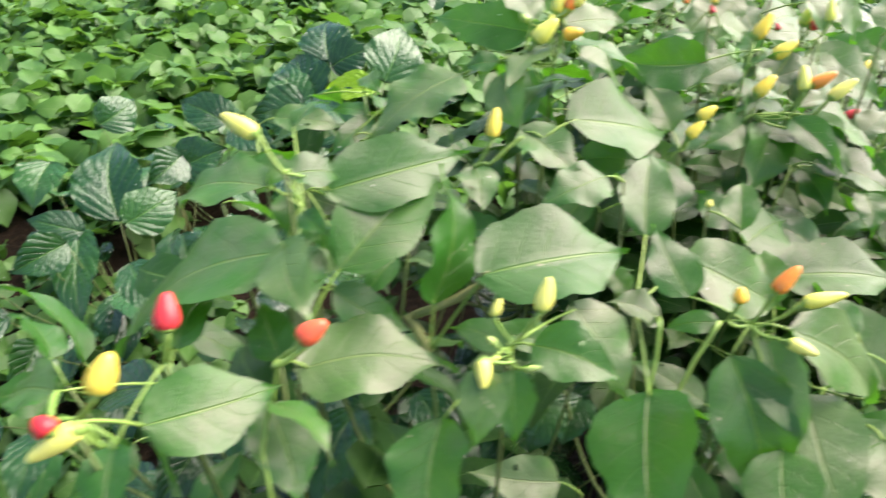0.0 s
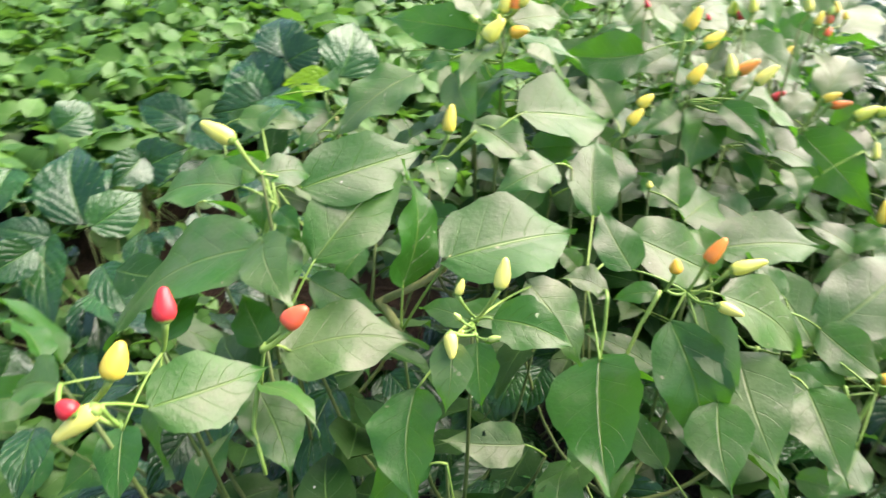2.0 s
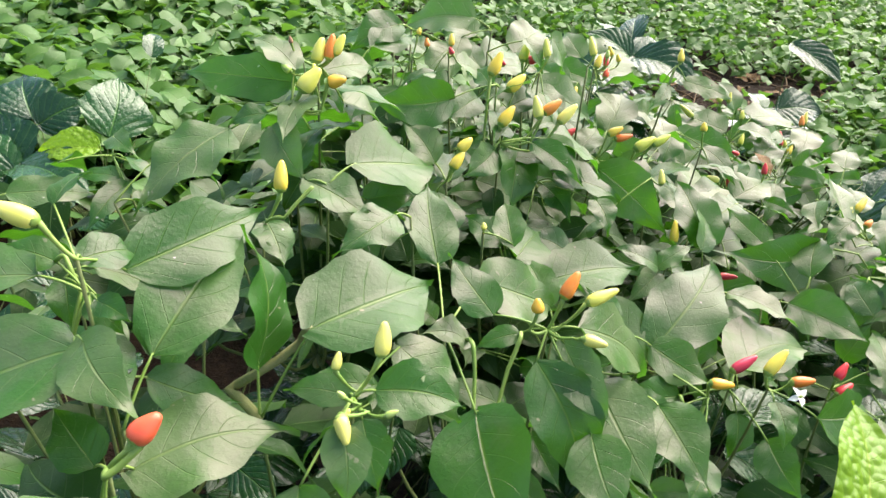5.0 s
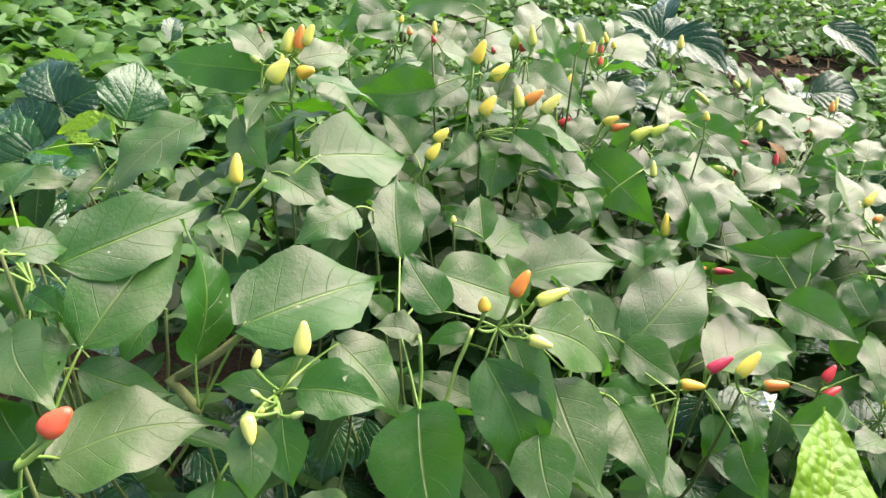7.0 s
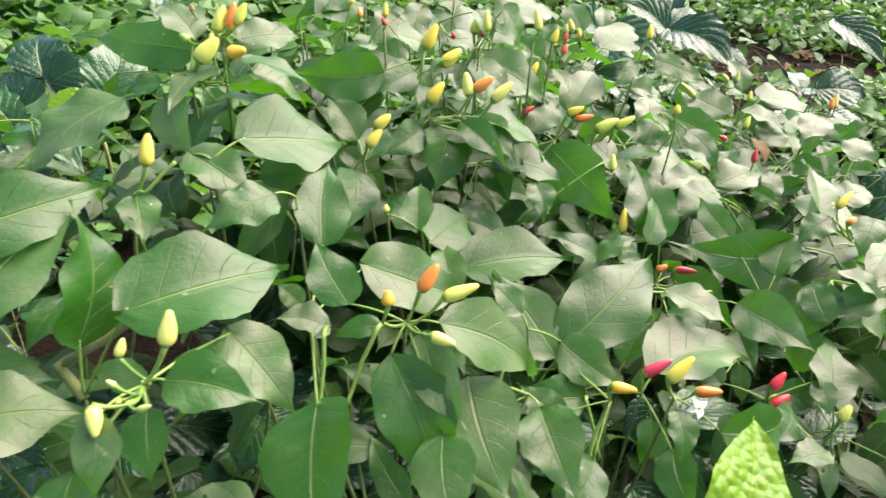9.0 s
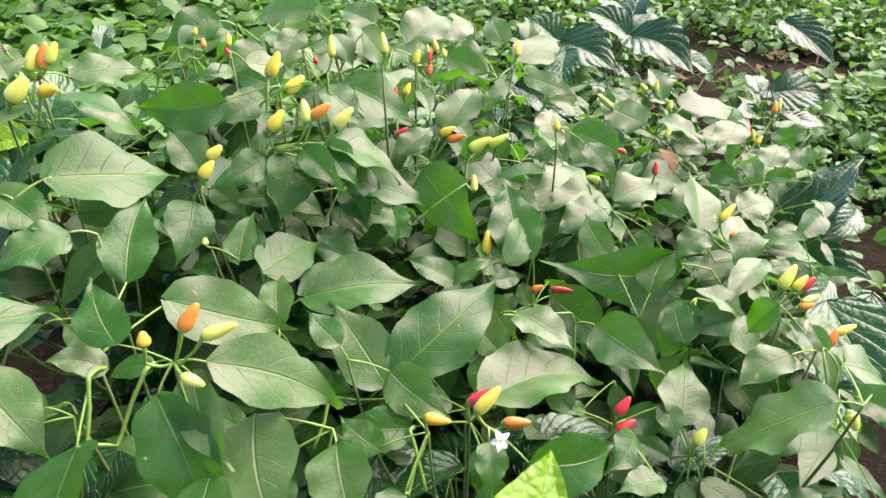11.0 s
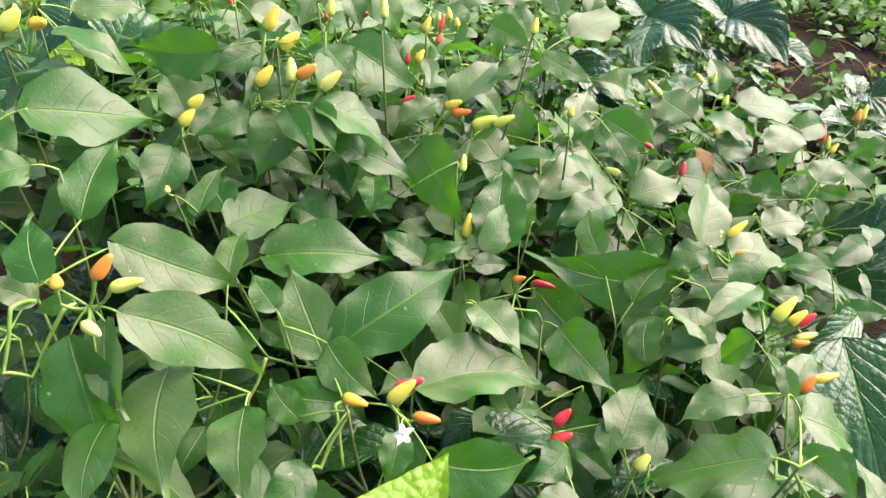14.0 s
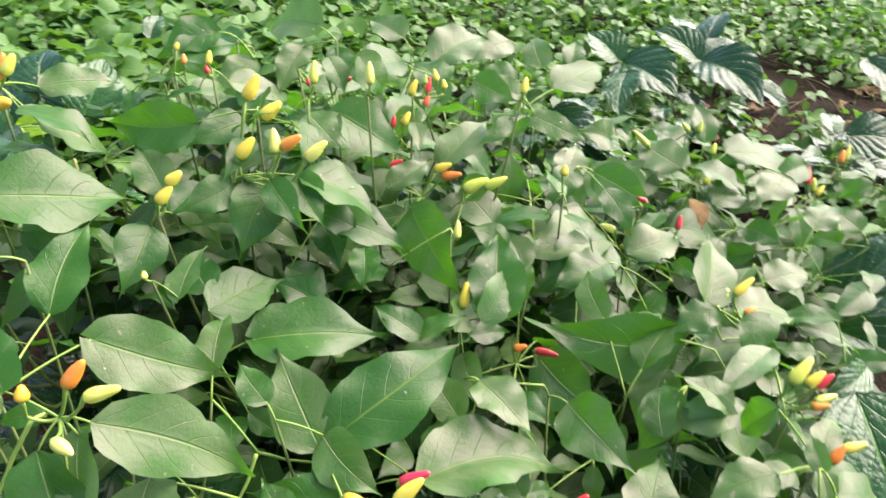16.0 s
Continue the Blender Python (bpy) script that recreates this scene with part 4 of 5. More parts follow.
STEMS += [
    (0.0020, (-0.371, -0.158, 0.560), (-0.372, -0.166, 0.549), (-0.372, -0.175, 0.538), (-0.361, -0.193, 0.512)),
    (0.0016, (0.003, 0.119, 0.443), (0.015, 0.113, 0.435), (0.027, 0.106, 0.426), (0.050, 0.092, 0.406)),
    (0.0015, (0.050, 0.092, 0.406), (0.064, 0.091, 0.404), (0.078, 0.089, 0.402), (0.113, 0.089, 0.401)),
    (0.0020, (0.054, 0.078, 0.421), (0.051, 0.071, 0.411), (0.048, 0.063, 0.400), (0.037, 0.048, 0.379)),
    (0.0024, (0.147, 0.023, 0.412), (0.142, 0.016, 0.402), (0.136, 0.009, 0.392), (0.129, -0.007, 0.371)),
    (0.0015, (0.561, 0.053, 0.398), (0.568, 0.056, 0.403), (0.574, 0.060, 0.408), (0.581, 0.076, 0.431)),
]
STEMS += [
    (0.0016, (0.597, 0.032, 0.369), (0.582, 0.044, 0.386), (0.569, 0.060, 0.408), (0.565, 0.089, 0.448)),
    (0.0015, (0.244, 0.200, 0.416), (0.260, 0.199, 0.415), (0.276, 0.199, 0.415), (0.327, 0.200, 0.415)),
    (0.0014, (0.534, 0.320, 0.443), (0.533, 0.315, 0.436), (0.531, 0.309, 0.429), (0.540, 0.297, 0.412)),
    (0.0016, (0.487, 0.280, 0.422), (0.507, 0.278, 0.419), (0.526, 0.275, 0.415), (0.541, 0.262, 0.397)),
    (0.0020, (-0.478, -0.214, 0.589), (-0.470, -0.212, 0.590), (-0.462, -0.211, 0.590), (-0.438, -0.214, 0.581)),
    (0.0024, (-0.364, -0.152, 0.594), (-0.357, -0.150, 0.598), (-0.351, -0.148, 0.603), (-0.341, -0.144, 0.611)),
]
DRY_LEAF = ((0.580, 0.629, 0.408), (0.589, 0.576, 0.387))
FLOWERS = [(0.210, -0.022, 0.461)]

# ---- ground ----
def ground_height(x, y):
    return 0.025 * noise.noise(Vector((x * 1.3, y * 1.3, 2.0))) + 0.012 * noise.noise(Vector((x * 6, y * 6, 5.0)))


steps = [math.sinh(k / 90 * 7.4) / math.sinh(7.4) * 400 for k in range(-90, 91)]
verts = [(x + 0.3, y + 1.4, ground_height(x, y) if max(abs(x), abs(y)) < 12 else 0.0) for y in steps for x in steps]
n = len(steps)
faces = [(j * n + i, j * n + i + 1, (j + 1) * n + i + 1, (j + 1) * n + i) for j in range(n - 1) for i in range(n - 1)]
ground = mesh_object("ground", verts, faces, SOIL)
tagged(ground, "bare dark brown soil under the plants", "ground", kind="structure")

# ---- pepper plants ----
rng = random.Random(11)
ROOTS = [(-0.43, -0.13), (-0.24, -0.06), (-0.08, 0.0), (-0.25, 0.25), (0.0, 0.31), (0.14, 0.47), (0.03, 0.70), (0.20, 0.06), (0.37, 0.06),
         (0.25, 0.27), (0.52, 0.08), (0.50, 0.36), (0.40, 0.60), (0.66, 0.70), (0.33, 0.90), (-0.13, 0.53), (-0.40, 0.03)]
plants = []
for x, y in ROOTS:
    plant = new("chili_plant")
    plant.location = (x, y, ground_height(x - 0.3, y - 1.4))
    plants.append([plant, [], []])


def nearest(p):
    return min(range(len(ROOTS)), key=lambda k: (ROOTS[k][0] - p[0]) ** 2 + (ROOTS[k][1] - p[1]) ** 2)


for key, rows in LEAVES.items():
    if key[0] == 10:
        continue
    for row in rows:
        base, tip = Vector(row[0:3]), Vector(row[3:6])
        plants[nearest(base.lerp(tip, 0.2))][1].append((base, tip, row[6], row[7], row[8]))
for rows in FRUITS.values():
    for row in rows:
        plants[nearest(row[1:4])][2].append((row[0], Vector(row[1:4]), Vector(row[4:7]), Vector(row[7:10]), row[10]))
# lesser leaves close the crown where no larger one lies
BED = [(-0.52, -0.20, 0.10, 0.34), (-0.22, -0.08, 0.24, 0.50), (-0.05, -0.04, 0.20, 0.40), (0.20, 0.13, 0.55, 0.40), (0.0, 0.25, 0.62, 0.62), (-0.22, 0.25, 0.12, 0.72),
       (0.40, -0.06, 0.70, 0.45), (0.45, 0.40, 0.86, 0.86), (0.22, 0.60, 0.60, 1.05)]
crowns = [(b, t) for p in plants for b, t, *_ in p[1]]
PODS = [(b + t) / 2 for p in plants for _, _, b, t, _ in p[2]]
OPEN_SIDE = Vector((0.0, -0.72, 0.69))


def clear_of_pods(mid, size):
    """Fruits stand free of the lesser leaves on the open side of the bed."""
    for q in PODS:
        way = mid - q
        along = max(0.0, min(0.16, way.dot(OPEN_SIDE)))
        if (way - OPEN_SIDE * along).length < 0.010 + 0.38 * size and along > 0.004:
            return False
    return True


mids = [(b + t) / 2 for b, t in crowns]
spots = []
for x0, y0, x1, y1 in BED:
    for _ in range(int((x1 - x0) * (y1 - y0) * 2600)):
        x, y = rng.uniform(x0, x1), rng.uniform(y0, y1)
        if (y < 0.24 or (x > 0.5 and y < 0.5)) and rng.random() < 0.7:
            continue
        near = sorted(mids, key=lambda c: (c.x - x) ** 2 + (c.y - y) ** 2)[:4]
        if (near[0].xy - Vector((x, y))).length < 0.034 or any(math.hypot(x - a, y - b) < 0.036 for a, b in spots):
            continue
        spots.append((x, y))
        z = sum(c.z for c in near) / 4 - rng.uniform(0.03, 0.13) - (0.05 if y < 0.24 else 0.0)
        size, turn, dip = rng.uniform(0.045, 0.095), rng.uniform(0, 6.28), rng.uniform(-0.9, 0.45)
        way = Vector((math.cos(turn) * math.cos(dip), math.sin(turn) * math.cos(dip), math.sin(dip)))
        base = Vector((x, y, z)) - way * size / 2
        if not clear_of_pods(Vector((x, y, z)), size):
            continue
        plants[nearest(base)][1].append((base, base + way * size, size * rng.uniform(0.36, 0.54), rng.uniform(-50, 50), rng.uniform(0.02, 0.12)))
# a ring of leaves under each fruiting tip at the back and the side
for p in plants:
    tips = []
    for skin, node, b, t, thick in p[2]:
        if (node.y > 0.24 or node.x > 0.42) and all((node - q).length > 0.05 for q in tips):
            tips.append(node)
    for q in tips:
        turn = rng.uniform(0, 6.28)
        for k in range(4):
            turn += 1.57 + rng.uniform(-0.4, 0.4)
            size, dip = rng.uniform(0.05, 0.09), rng.uniform(-0.55, 0.1)
            way = Vector((math.cos(turn) * math.cos(dip), math.sin(turn) * math.cos(dip), math.sin(dip)))
            base = q + way * 0.018 - Vector((0, 0, rng.uniform(0.008, 0.03)))
            mid = base + way * size / 2
            if min((mid - c).length for c in mids) < 0.035 or not clear_of_pods(mid, size):
                continue
            p[1].append((base, base + way * size, size * rng.uniform(0.36, 0.52), rng.uniform(-40, 40), rng.uniform(0.03, 0.1)))
CANOPY = [(b + t) / 2 for p in plants for b, t, *_ in p[1]]


def canopy_floor(x, y):
    """The height of the lowest of the nearest big leaves."""
    near = sorted(CANOPY, key=lambda c: (c.x - x) ** 2 + (c.y - y) ** 2)[:3]
    return min(c.z for c in near), (Vector((x, y)) - near[0].xy).length


def add_leaf(plant, inv, base, tip, width, roll, arch, material=GREEN, name="leaf", stalk=True, ribbed=False, joint=None):
    length = (tip - base).length
    m = inv @ leaf_pose(base, tip, roll)
    v, f, uv = leaf_blade(length, width, arch, rng, ribbed=ribbed, notch=0.06 if rng.random() < 0.4 else 0.0, nv=36 if ribbed else 18, nu=20 if ribbed else 10, point=0.45 if material is LIME else rng.uniform(0.38, 0.70), wave=0.02 if ribbed else 0.055, drip=0.0 if ribbed or material is LIME else rng.uniform(0.03, 0.09))
    leaf = mesh_object(name, v, f, material, plant, uv)
    leaf.matrix_basis = m
    if stalk:
        back = (tip - base).normalized()
        end = joint if joint is not None else base - back * 0.3 * length - Vector((0, 0, 0.25 * length))
        pts = [leaf.matrix_basis.inverted() @ (inv @ p) for p in bent(base + back * 0.015 * length, end, -0.06 - 0.2 * (base - end).length if ribbed else 0.003)]
        r = 0.0009 + 0.005 * width
        tv, tf = tube(pts, [r * (0.75 + 0.25 * k / 6) for k in range(7)])
        mesh_object("petiole", tv, tf, SHADED_SHOOT if ribbed else STALK, leaf)
    return leaf


def add_fruit(plant, inv, skin, node, base, tip, thick):
    length = (tip - base).length
    z = (tip - base).normalized()
    m = inv @ Matrix.Translation(base) @ z.to_track_quat("Z", "Y").to_matrix().to_4x4()
    r = 0.47 * thick
    shape = [(0.35, 0.0), (0.74, 0.035), (0.93, 0.12), (1.0, 0.25), (0.98, 0.38), (0.90, 0.52), (0.77, 0.66), (0.63, 0.78), (0.50, 0.88), (0.36, 0.95), (0.20, 0.985), (0.05, 1.0)]
    v, f = lathe([(r * a, length * h) for a, h in shape], 14)
    bend, turn = rng.uniform(-0.10, 0.10) * length, rng.uniform(0, 6.28)
    v = [(x * (1 + 0.05 * math.sin(3 * math.atan2(y, x) + turn) + 0.03 * math.sin(9 * zz / length + turn)) + bend * math.cos(turn) * (zz / length) ** 2, y + bend * math.sin(turn) * (zz / length) ** 2, zz) for x, y, zz in v]
    fruit = mesh_object("fruit", v, f, SKINS[skin], plant, label=SKIN_WORDS[skin] + " chili fruit")
    fruit.matrix_basis = m
    cup = [(r * a, length * h) for a, h in ((0.28, -0.07), (0.5, -0.04), (0.74, 0.02), (0.80, 0.07), (0.70, 0.075))]
    v, f = lathe(cup, 10)
    mesh_object("calyx", v, f, STALK, fruit)
    inverse = m.inverted() @ inv
    pts = [inverse @ p for p in bent(node, base - z * 0.05 * length, -0.10 * (base - node).length)]
    v, f = tube(pts, [r * 0.16 + 0.0004 + 0.0009 * (k / 6) ** 3 for k in range(7)])
    mesh_object("stalk", v, f, STALK, fruit)


def add_branch(plant, inv, name, pts, r0, r1, material):
    n = len(pts) - 1
    v, f = tube([inv @ p for p in pts], [r0 + (r1 - r0) * k / n for k in range(n + 1)], 8)
    return mesh_object(name, v, f, material, plant)


NODES = []
for plant, leaves, fruits in plants:
    inv = Matrix.Translation(-plant.location)
    tagged(plant, "bushy green chili plant with small upright fruits" if fruits else "leafy green chili plant growing from the soil", "plant", "chili plants in the bed")
    root = plant.location
    top = max([b.z for b, *_ in leaves] + [f[1].z for f in fruits] + [0.3])
    crown = Vector((root.x + rng.uniform(-0.02, 0.02), root.y + rng.uniform(-0.02, 0.02), top * 0.45))
    trunk = bent(Vector((root.x, root.y, root.z - 0.01)), crown, 0)
    trunk = [p + Vector((0.008 * math.sin(2.1 * k), 0.008 * math.cos(1.7 * k), 0)) for k, p in enumerate(trunk)]
    add_branch(plant, inv, "stem", trunk, 0.007, 0.0045, BARK)
    # leaf bases and fruit nodes gather in joints, each at the end of a branch
    ends = [b - (t - b).normalized() * 0.28 * (t - b).length - Vector((0, 0, 0.18 * (t - b).length)) for b, t, *_ in leaves]
    joints = []
    for p, gap in [(f[1], 0.05) for f in fruits] + [(e, 0.09) for e in ends]:
        if all((p - q).length > gap for q in joints):
            joints.append(p.copy())
    NODES += joints + [b for b, *_ in leaves]
    for q in joints:
        reach = q - crown
        low = Vector((crown.x + 0.75 * reach.x, crown.y + 0.75 * reach.y, min(crown.z, q.z) - 0.02))
        pts = [crown.lerp(low, k / 7).lerp(low.lerp(q, k / 7), k / 7) for k in range(8)]
        add_branch(plant, inv, "branch", pts, 0.0026, 0.0013, SHADED_SHOOT)
    for (b, t, w, roll, arch), end in zip(leaves, ends):
        q = min(joints, key=lambda j: (j - end).length)
        add_leaf(plant, inv, b, t, w, roll, arch, joint=q)
    for skin, node, b, t, thick in fruits:
        q = min(joints, key=lambda j: (j - node).length)
        if (q - node).length > 0.004:
            add_branch(plant, inv, "twig", bent(q, node, -0.004), 0.0016, 0.0012, STALK)
        add_fruit(plant, inv, skin, node, b, t, thick)
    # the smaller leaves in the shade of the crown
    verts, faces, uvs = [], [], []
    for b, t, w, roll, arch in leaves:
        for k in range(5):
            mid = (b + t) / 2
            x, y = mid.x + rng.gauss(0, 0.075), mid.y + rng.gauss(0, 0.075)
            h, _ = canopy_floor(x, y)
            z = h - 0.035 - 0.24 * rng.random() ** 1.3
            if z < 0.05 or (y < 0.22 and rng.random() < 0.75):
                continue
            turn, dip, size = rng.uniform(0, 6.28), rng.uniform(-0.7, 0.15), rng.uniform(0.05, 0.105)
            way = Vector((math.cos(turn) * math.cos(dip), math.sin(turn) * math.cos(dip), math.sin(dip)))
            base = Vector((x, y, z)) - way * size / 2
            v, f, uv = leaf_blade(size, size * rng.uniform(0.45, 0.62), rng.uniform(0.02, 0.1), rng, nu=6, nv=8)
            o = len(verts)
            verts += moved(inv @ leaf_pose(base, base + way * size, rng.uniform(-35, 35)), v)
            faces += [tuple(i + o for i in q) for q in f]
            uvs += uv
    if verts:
        tagged(mesh_object("foliage", verts, faces, UNDER_SHADED, plant, uvs), kind="stuff")

for r, *pts in STEMS:
    pts = [Vector(p) for p in pts]
    k = nearest(pts[0])
    inv = Matrix.Translation(-plants[k][0].location)
    fine = []
    for n in range(3):
        fine += [pts[n].lerp(pts[n + 1], j / 3) for j in range(3)]
    fine.append(pts[3])
    # each end runs on to the nearest joint or leaf base
    for at in (0, -1):
        end = fine[at]
        q = min((j for j in NODES if (j - end).length > 0.003), key=lambda j: (j - end).length)
        if (q - end).length < 0.045:
            more = bent(end, q, 0.10 * (q - end).length, 4)[1:]
            fine = more[::-1] + fine if at == 0 else fine + more
    add_branch(plants[k][0], inv, "branch", fine, r, r * 0.75, BARK if r > 0.003 else STALK)
grown = 1.5
for p in FLOWERS:
    k = nearest(p)
    inv = Matrix.Translation(-plants[k][0].location)
    flower = None
    for n in range(5):
        t = n * 1.2566 + 0.3
        v, f, uv = leaf_blade(0.0075 * grown, 0.0040 * grown, 0.12, rng, nu=4, nv=6)
        petal = mesh_object("petal" if flower else "flower", v, f, PETAL, flower or plants[k][0], uv, label="" if flower else "small white star-shaped flower")
        m = Matrix.Rotation(t, 4, "Z") @ Matrix.Rotation((0.1, -0.5, 0.35, -0.7, 0.2)[n], 4, "X")
        if flower is None:
            flower, first = petal, inv @ Matrix.Translation(p) @ Matrix.Rotation(0.5, 4, "X") @ m
            flower.matrix_basis = first
        else:
            petal.matrix_basis = first.inverted() @ inv @ Matrix.Translation(p) @ Matrix.Rotation(0.5, 4, "X") @ m
    v, f = lathe([(0.0008, -0.001), (0.0014, 0.001), (0.0012, 0.004), (0.0004, 0.0048)], 8)
    pistil = mesh_object("stamens", v, f, SKINS["green"], flower)
    pistil.matrix_basis = first.inverted() @ inv @ Matrix.Translation(p) @ Matrix.Rotation(0.5, 4, "X")
b, t = Vector(DRY_LEAF[0]), Vector(DRY_LEAF[1])
v, f, uv = leaf_blade((t - b).length, 0.034, 0.10, rng, fold=0.5)
dry = mesh_object("dead_leaf", v, f, DEAD, None, uv)
dry.matrix_basis = leaf_pose(b, t, -15)
tagged(dry, "curled brown dead leaf caught in the chili plants", "leaf")

# the young lime-green plant beside the peppers
row = LEAVES[10, 0][0]
young = new("young_plant")
young.location = (row[0], row[1], 0.0)
tagged(young, "young plant with a bright lime-green blistered leaf", "plant")
inv = Matrix.Translation(-young.location)
b, t = Vector(row[0:3]), Vector(row[3:6])
add_leaf(young, inv, b, t, row[6], row[7], 0.03, LIME, joint=Vector((row[0], row[1] - 0.02, row[2] - 0.06)))
add_branch(young, inv, "stem", bent((row[0], row[1], 0.0), (row[0], row[1] - 0.02, row[2] - 0.06), 0), 0.004, 0.002, STALK)

# ---- ribbed, glossy plants ----
for key, rows in RIBBED.items():
    x, y = sum(r[0] for r in rows) / len(rows), sum(r[1] for r in rows) / len(rows)
    plant = new("ribbed_plant")
    plant.location = (x, y, ground_height(x - 0.3, y - 1.4))
    pale = key == 31
    tagged(plant, "low plant with a pale lime young leaf" if pale else "low plant with dark glossy deeply ribbed leaves", "plant", "ribbed plants among the peppers")
    inv = Matrix.Translation(-plant.location)
    low = min(r[2] for r in rows)
    crown = Vector((x, y, max(0.04, low * 0.7)))
    add_branch(plant, inv, "stem", bent(plant.location, crown, 0), 0.006, 0.004, BARK)
    for r in rows:
        b, t = Vector(r[0:3]), Vector(r[3:6])
        add_leaf(plant, inv, b, t, r[6], r[7], r[8], LIME if pale else RIB, ribbed=True, joint=crown)
    # shorter leaves round the foot
    spread = max([0.12] + [math.hypot(r[3] - x, r[4] - y) for r in rows])
    for k in range(0 if pale else 10 + 3 * len(rows) if key in (22, 24, 26) else 6 + 2 * len(rows)):
        turn, dip, size = rng.uniform(0, 6.28), rng.uniform(-0.6, 0.3), rng.uniform(0.07, 0.13)
        way = Vector((math.cos(turn) * math.cos(dip), math.sin(turn) * math.cos(dip), math.sin(dip)))
        out = spread * rng.uniform(0.1, 0.8)
        b = Vector((x + math.cos(turn) * out, y + math.sin(turn) * out, max(0.05, low - rng.uniform(0.02, 0.09))))
        t = b + way * size
        t.z = max(t.z, 0.04)
        add_leaf(plant, inv, b, t, size * rng.uniform(0.5, 0.62), rng.uniform(-30, 30), rng.uniform(0.03, 0.1), RIB, ribbed=True, joint=crown)

# low ribbed plants in the shade under the front of the peppers
for x, y in [(-0.55, -0.05), (-0.32, -0.10), (-0.16, 0.06), (0.05, 0.04), (0.22, 0.10), (0.40, 0.06), (0.58, 0.14), (-0.30, 0.14), (-0.44, 0.12), (-0.20, 0.20), (-0.04, 0.20), (-0.46, -0.18)]:
    plant = new("ribbed_plant")
    plant.location = (x, y, ground_height(x - 0.3, y - 1.4))
    tagged(plant, "low plant with dark glossy deeply ribbed leaves in shade", "plant", "ribbed plants among the peppers")
    inv = Matrix.Translation(-plant.location)
    crown = Vector((x, y, 0.13))
    add_branch(plant, inv, "stem", bent(plant.location, crown, 0), 0.005, 0.004, BARK)
    for k in range(15):
        turn, dip, size = k * 2.4 + rng.uniform(-0.4, 0.4), rng.uniform(-0.7, 0.2), rng.uniform(0.08, 0.125)
        way = Vector((math.cos(turn) * math.cos(dip), math.sin(turn) * math.cos(dip), math.sin(dip)))
        out = rng.uniform(0.03, 0.11)
        b = Vector((x + math.cos(turn) * out, y + math.sin(turn) * out, rng.uniform(0.14, 0.29)))
        add_leaf(plant, inv, b, b + way * size, size * rng.uniform(0.5, 0.62), rng.uniform(-30, 30), rng.uniform(0.03, 0.1), RIB, ribbed=True, joint=crown)

# ---- weeds ----
SOIL_SPOTS = [(1.08, 1.84, 0.18), (1.42, 2.02, 0.26), (1.75, 2.02, 0.14), (1.30, 2.30, 0.12), (1.38, 1.76, 0.14), (1.12, 1.62, 0.10)]


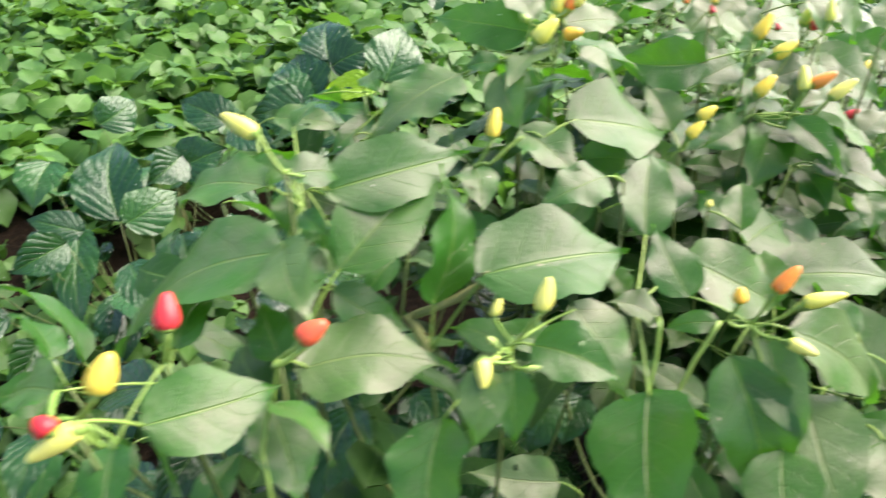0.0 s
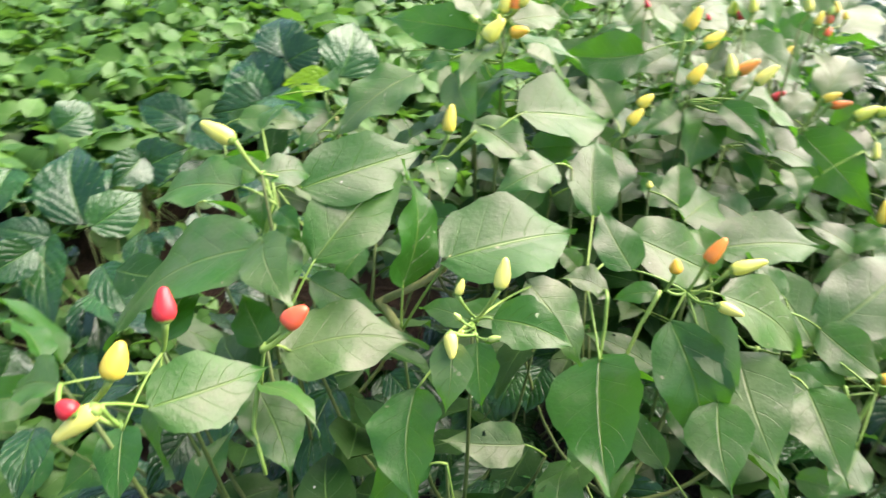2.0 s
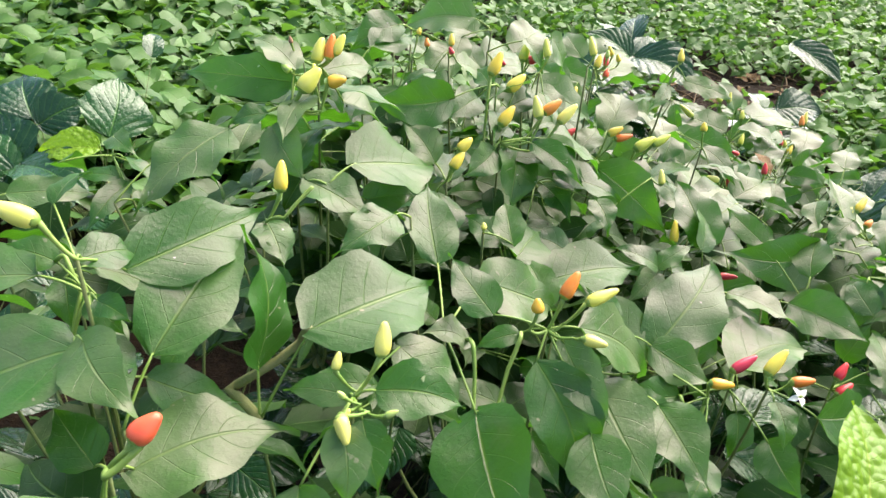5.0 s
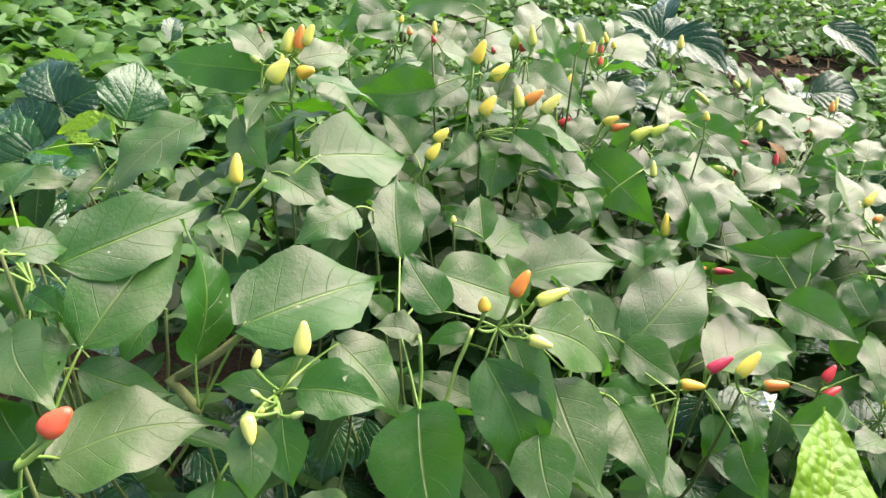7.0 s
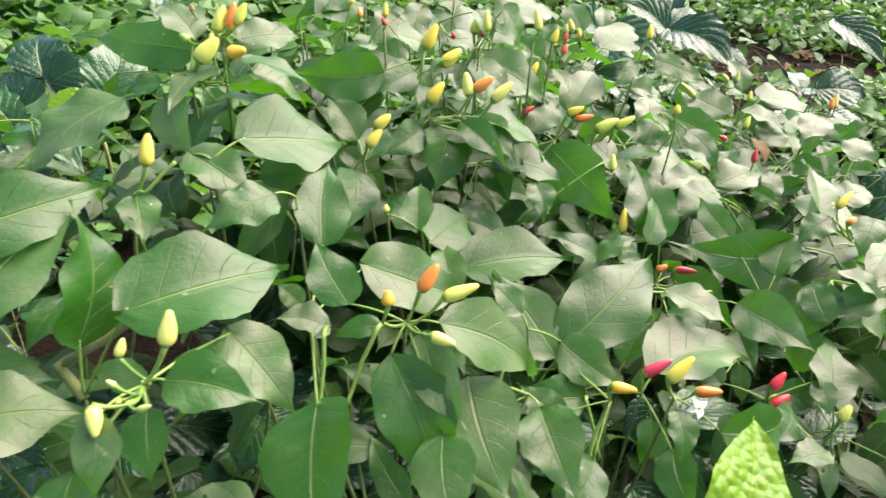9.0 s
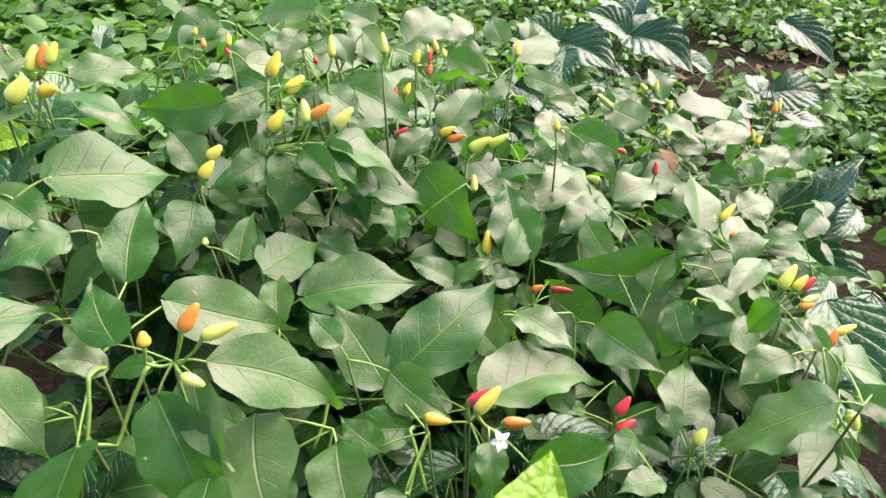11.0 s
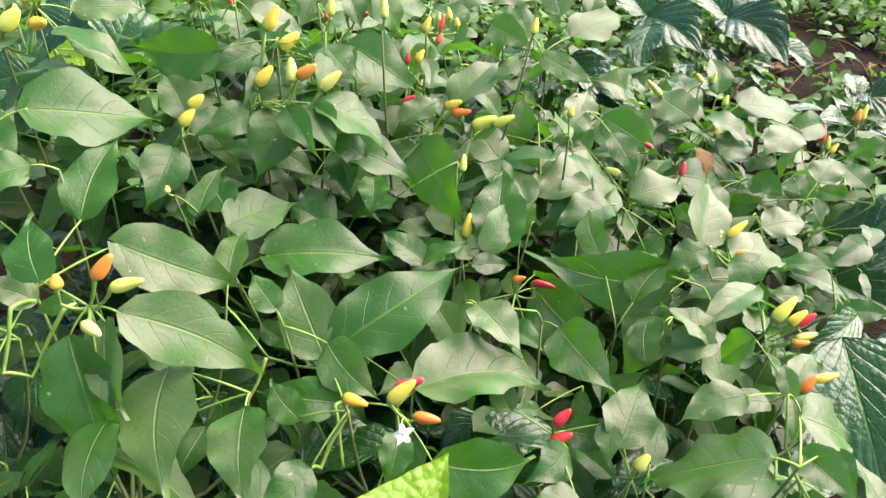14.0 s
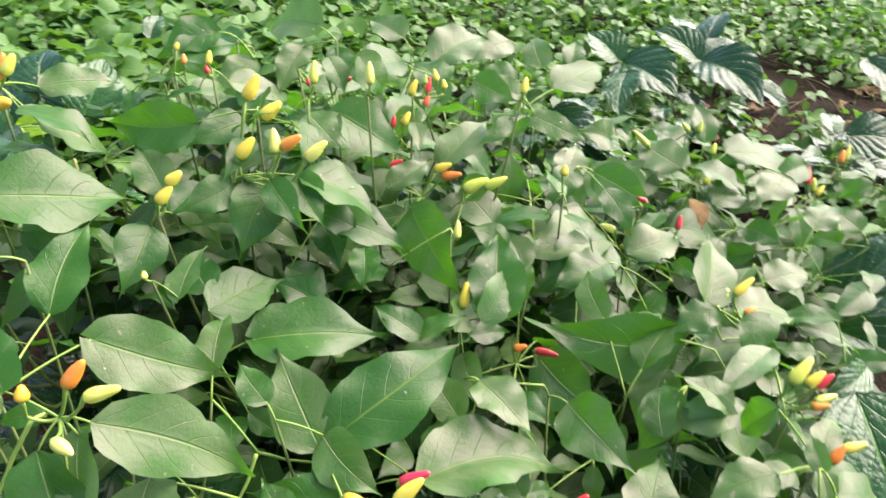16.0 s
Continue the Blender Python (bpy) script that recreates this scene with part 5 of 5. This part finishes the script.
def weed_bed(name, count, seed, x0, x1, y0, y1, size, high, label):
    """A carpet of small round leaves on short stalks."""
    r = random.Random(seed)
    verts, faces, uvs = [], [], []
    while count > 0:
        x, y = r.uniform(x0, x1), r.uniform(y0, y1)
        bare = min((math.hypot(x - a, y - b) / c for a, b, c in SOIL_SPOTS))
        # the carpet frays out at its edge
        rim = min(x - x0, x1 - x, y - y0 + 0.2, y1 - y)
        if rim < 0.35 + 0.35 * noise.noise(Vector((x * 1.4, y * 1.4, 31.0 + seed))) and r.random() > (rim / 0.6) ** 2 + 0.04:
            continue
        if bare < 1 and r.random() > 0.06:
            continue
        if -1.05 < x < -0.3 and 0.5 < y < 1.3 and r.random() < 0.75:
            continue
        if noise.noise(Vector((x * 2.5, y * 2.5, seed))) < -0.25 and r.random() < 0.5:
            continue
        count -= 1
        s = size * r.uniform(0.6, 1.35)
        h = 0.015 + high * r.random() * (0.6 + 0.8 * noise.noise(Vector((x * 1.7, y * 1.7, 9.0))) ** 2)
        turn, dip = r.uniform(0, 6.28), r.uniform(-0.9, 0.5)
        way = Vector((math.cos(turn) * math.cos(dip), math.sin(turn) * math.cos(dip), math.sin(dip)))
        base = Vector((x, y, ground_height(x - 0.3, y - 1.4) + h))
        v, f, uv = leaf_blade(s, s * r.uniform(0.62, 0.9), r.uniform(0.0, 0.12), r, nu=4 if y < 2.0 else 2, nv=6 if y < 2.0 else 4, full=0.78)
        o = len(verts)
        verts += moved(leaf_pose(base, base + way * s, r.uniform(-40, 40)), v)
        faces += [tuple(i + o for i in q) for q in f]
        uvs += uv
    return tagged(mesh_object(name, verts, faces, WEED, None, uvs), label, "weeds", kind="stuff")


weed_bed("weeds", 21000, 3, -3.8, 0.15, 0.62, 4.8, 0.082, 0.19, "dense carpet of light green round-leaved weeds on the soil")
weed_bed("weeds", 24000, 4, -0.6, 4.7, 1.05, 5.0, 0.05, 0.16, "low light green weeds spreading over the soil")
weed_bed("weeds", 1100, 5, -1.9, -0.5, -0.4, 0.85, 0.05, 0.05, "shaded green weeds between the taller plants")
weed_bed("weeds", 2300, 6, 0.95, 2.6, 0.45, 1.9, 0.04, 0.08, "low green weeds beside the pepper plants")

# ---- litter on the bare soil ----
rng = random.Random(21)
for k in range(30):
    a, b, c = SOIL_SPOTS[k % 3]
    x, y = a + rng.gauss(0, 0.8) * c, b + rng.gauss(0, 0.8) * c
    size = rng.uniform(0.05, 0.12)
    v, f, uv = leaf_blade(size, size * rng.uniform(0.35, 0.6), rng.uniform(0.03, 0.16), rng, nu=6, nv=8, wave=0.12)
    ob = mesh_object("dead_leaf", v, f, DEAD, None, uv)
    ob.matrix_basis = pose(x, y, ground_height(x - 0.3, y - 1.4) + 0.012, rng.uniform(-12, 12), rng.uniform(-15, 15), rng.uniform(0, 360))
    tagged(ob, "dry brown fallen leaf on the soil", "leaf", "fallen leaves on the soil")
for k in range(34):
    a, b, c = SOIL_SPOTS[k % 3]
    x, y, t = a + rng.gauss(0, 0.8) * c, b + rng.gauss(0, 0.8) * c, rng.uniform(0, 3.14)
    half = rng.uniform(0.04, 0.13)
    z = ground_height(x - 0.3, y - 1.4) + 0.008
    v, f = tube(bent((-half, 0, 0), (half, 0, 0.01), rng.uniform(0.0, 0.02)), [0.003, 0.0034, 0.003, 0.0028, 0.0026, 0.002, 0.0015])
    ob = mesh_object("dry_twig", v, f, TWIG)
    ob.matrix_basis = pose(x, y, z, 0, 0, math.degrees(t))
    tagged(ob, "thin dry twig lying on the soil", "twig", "twigs on the soil")
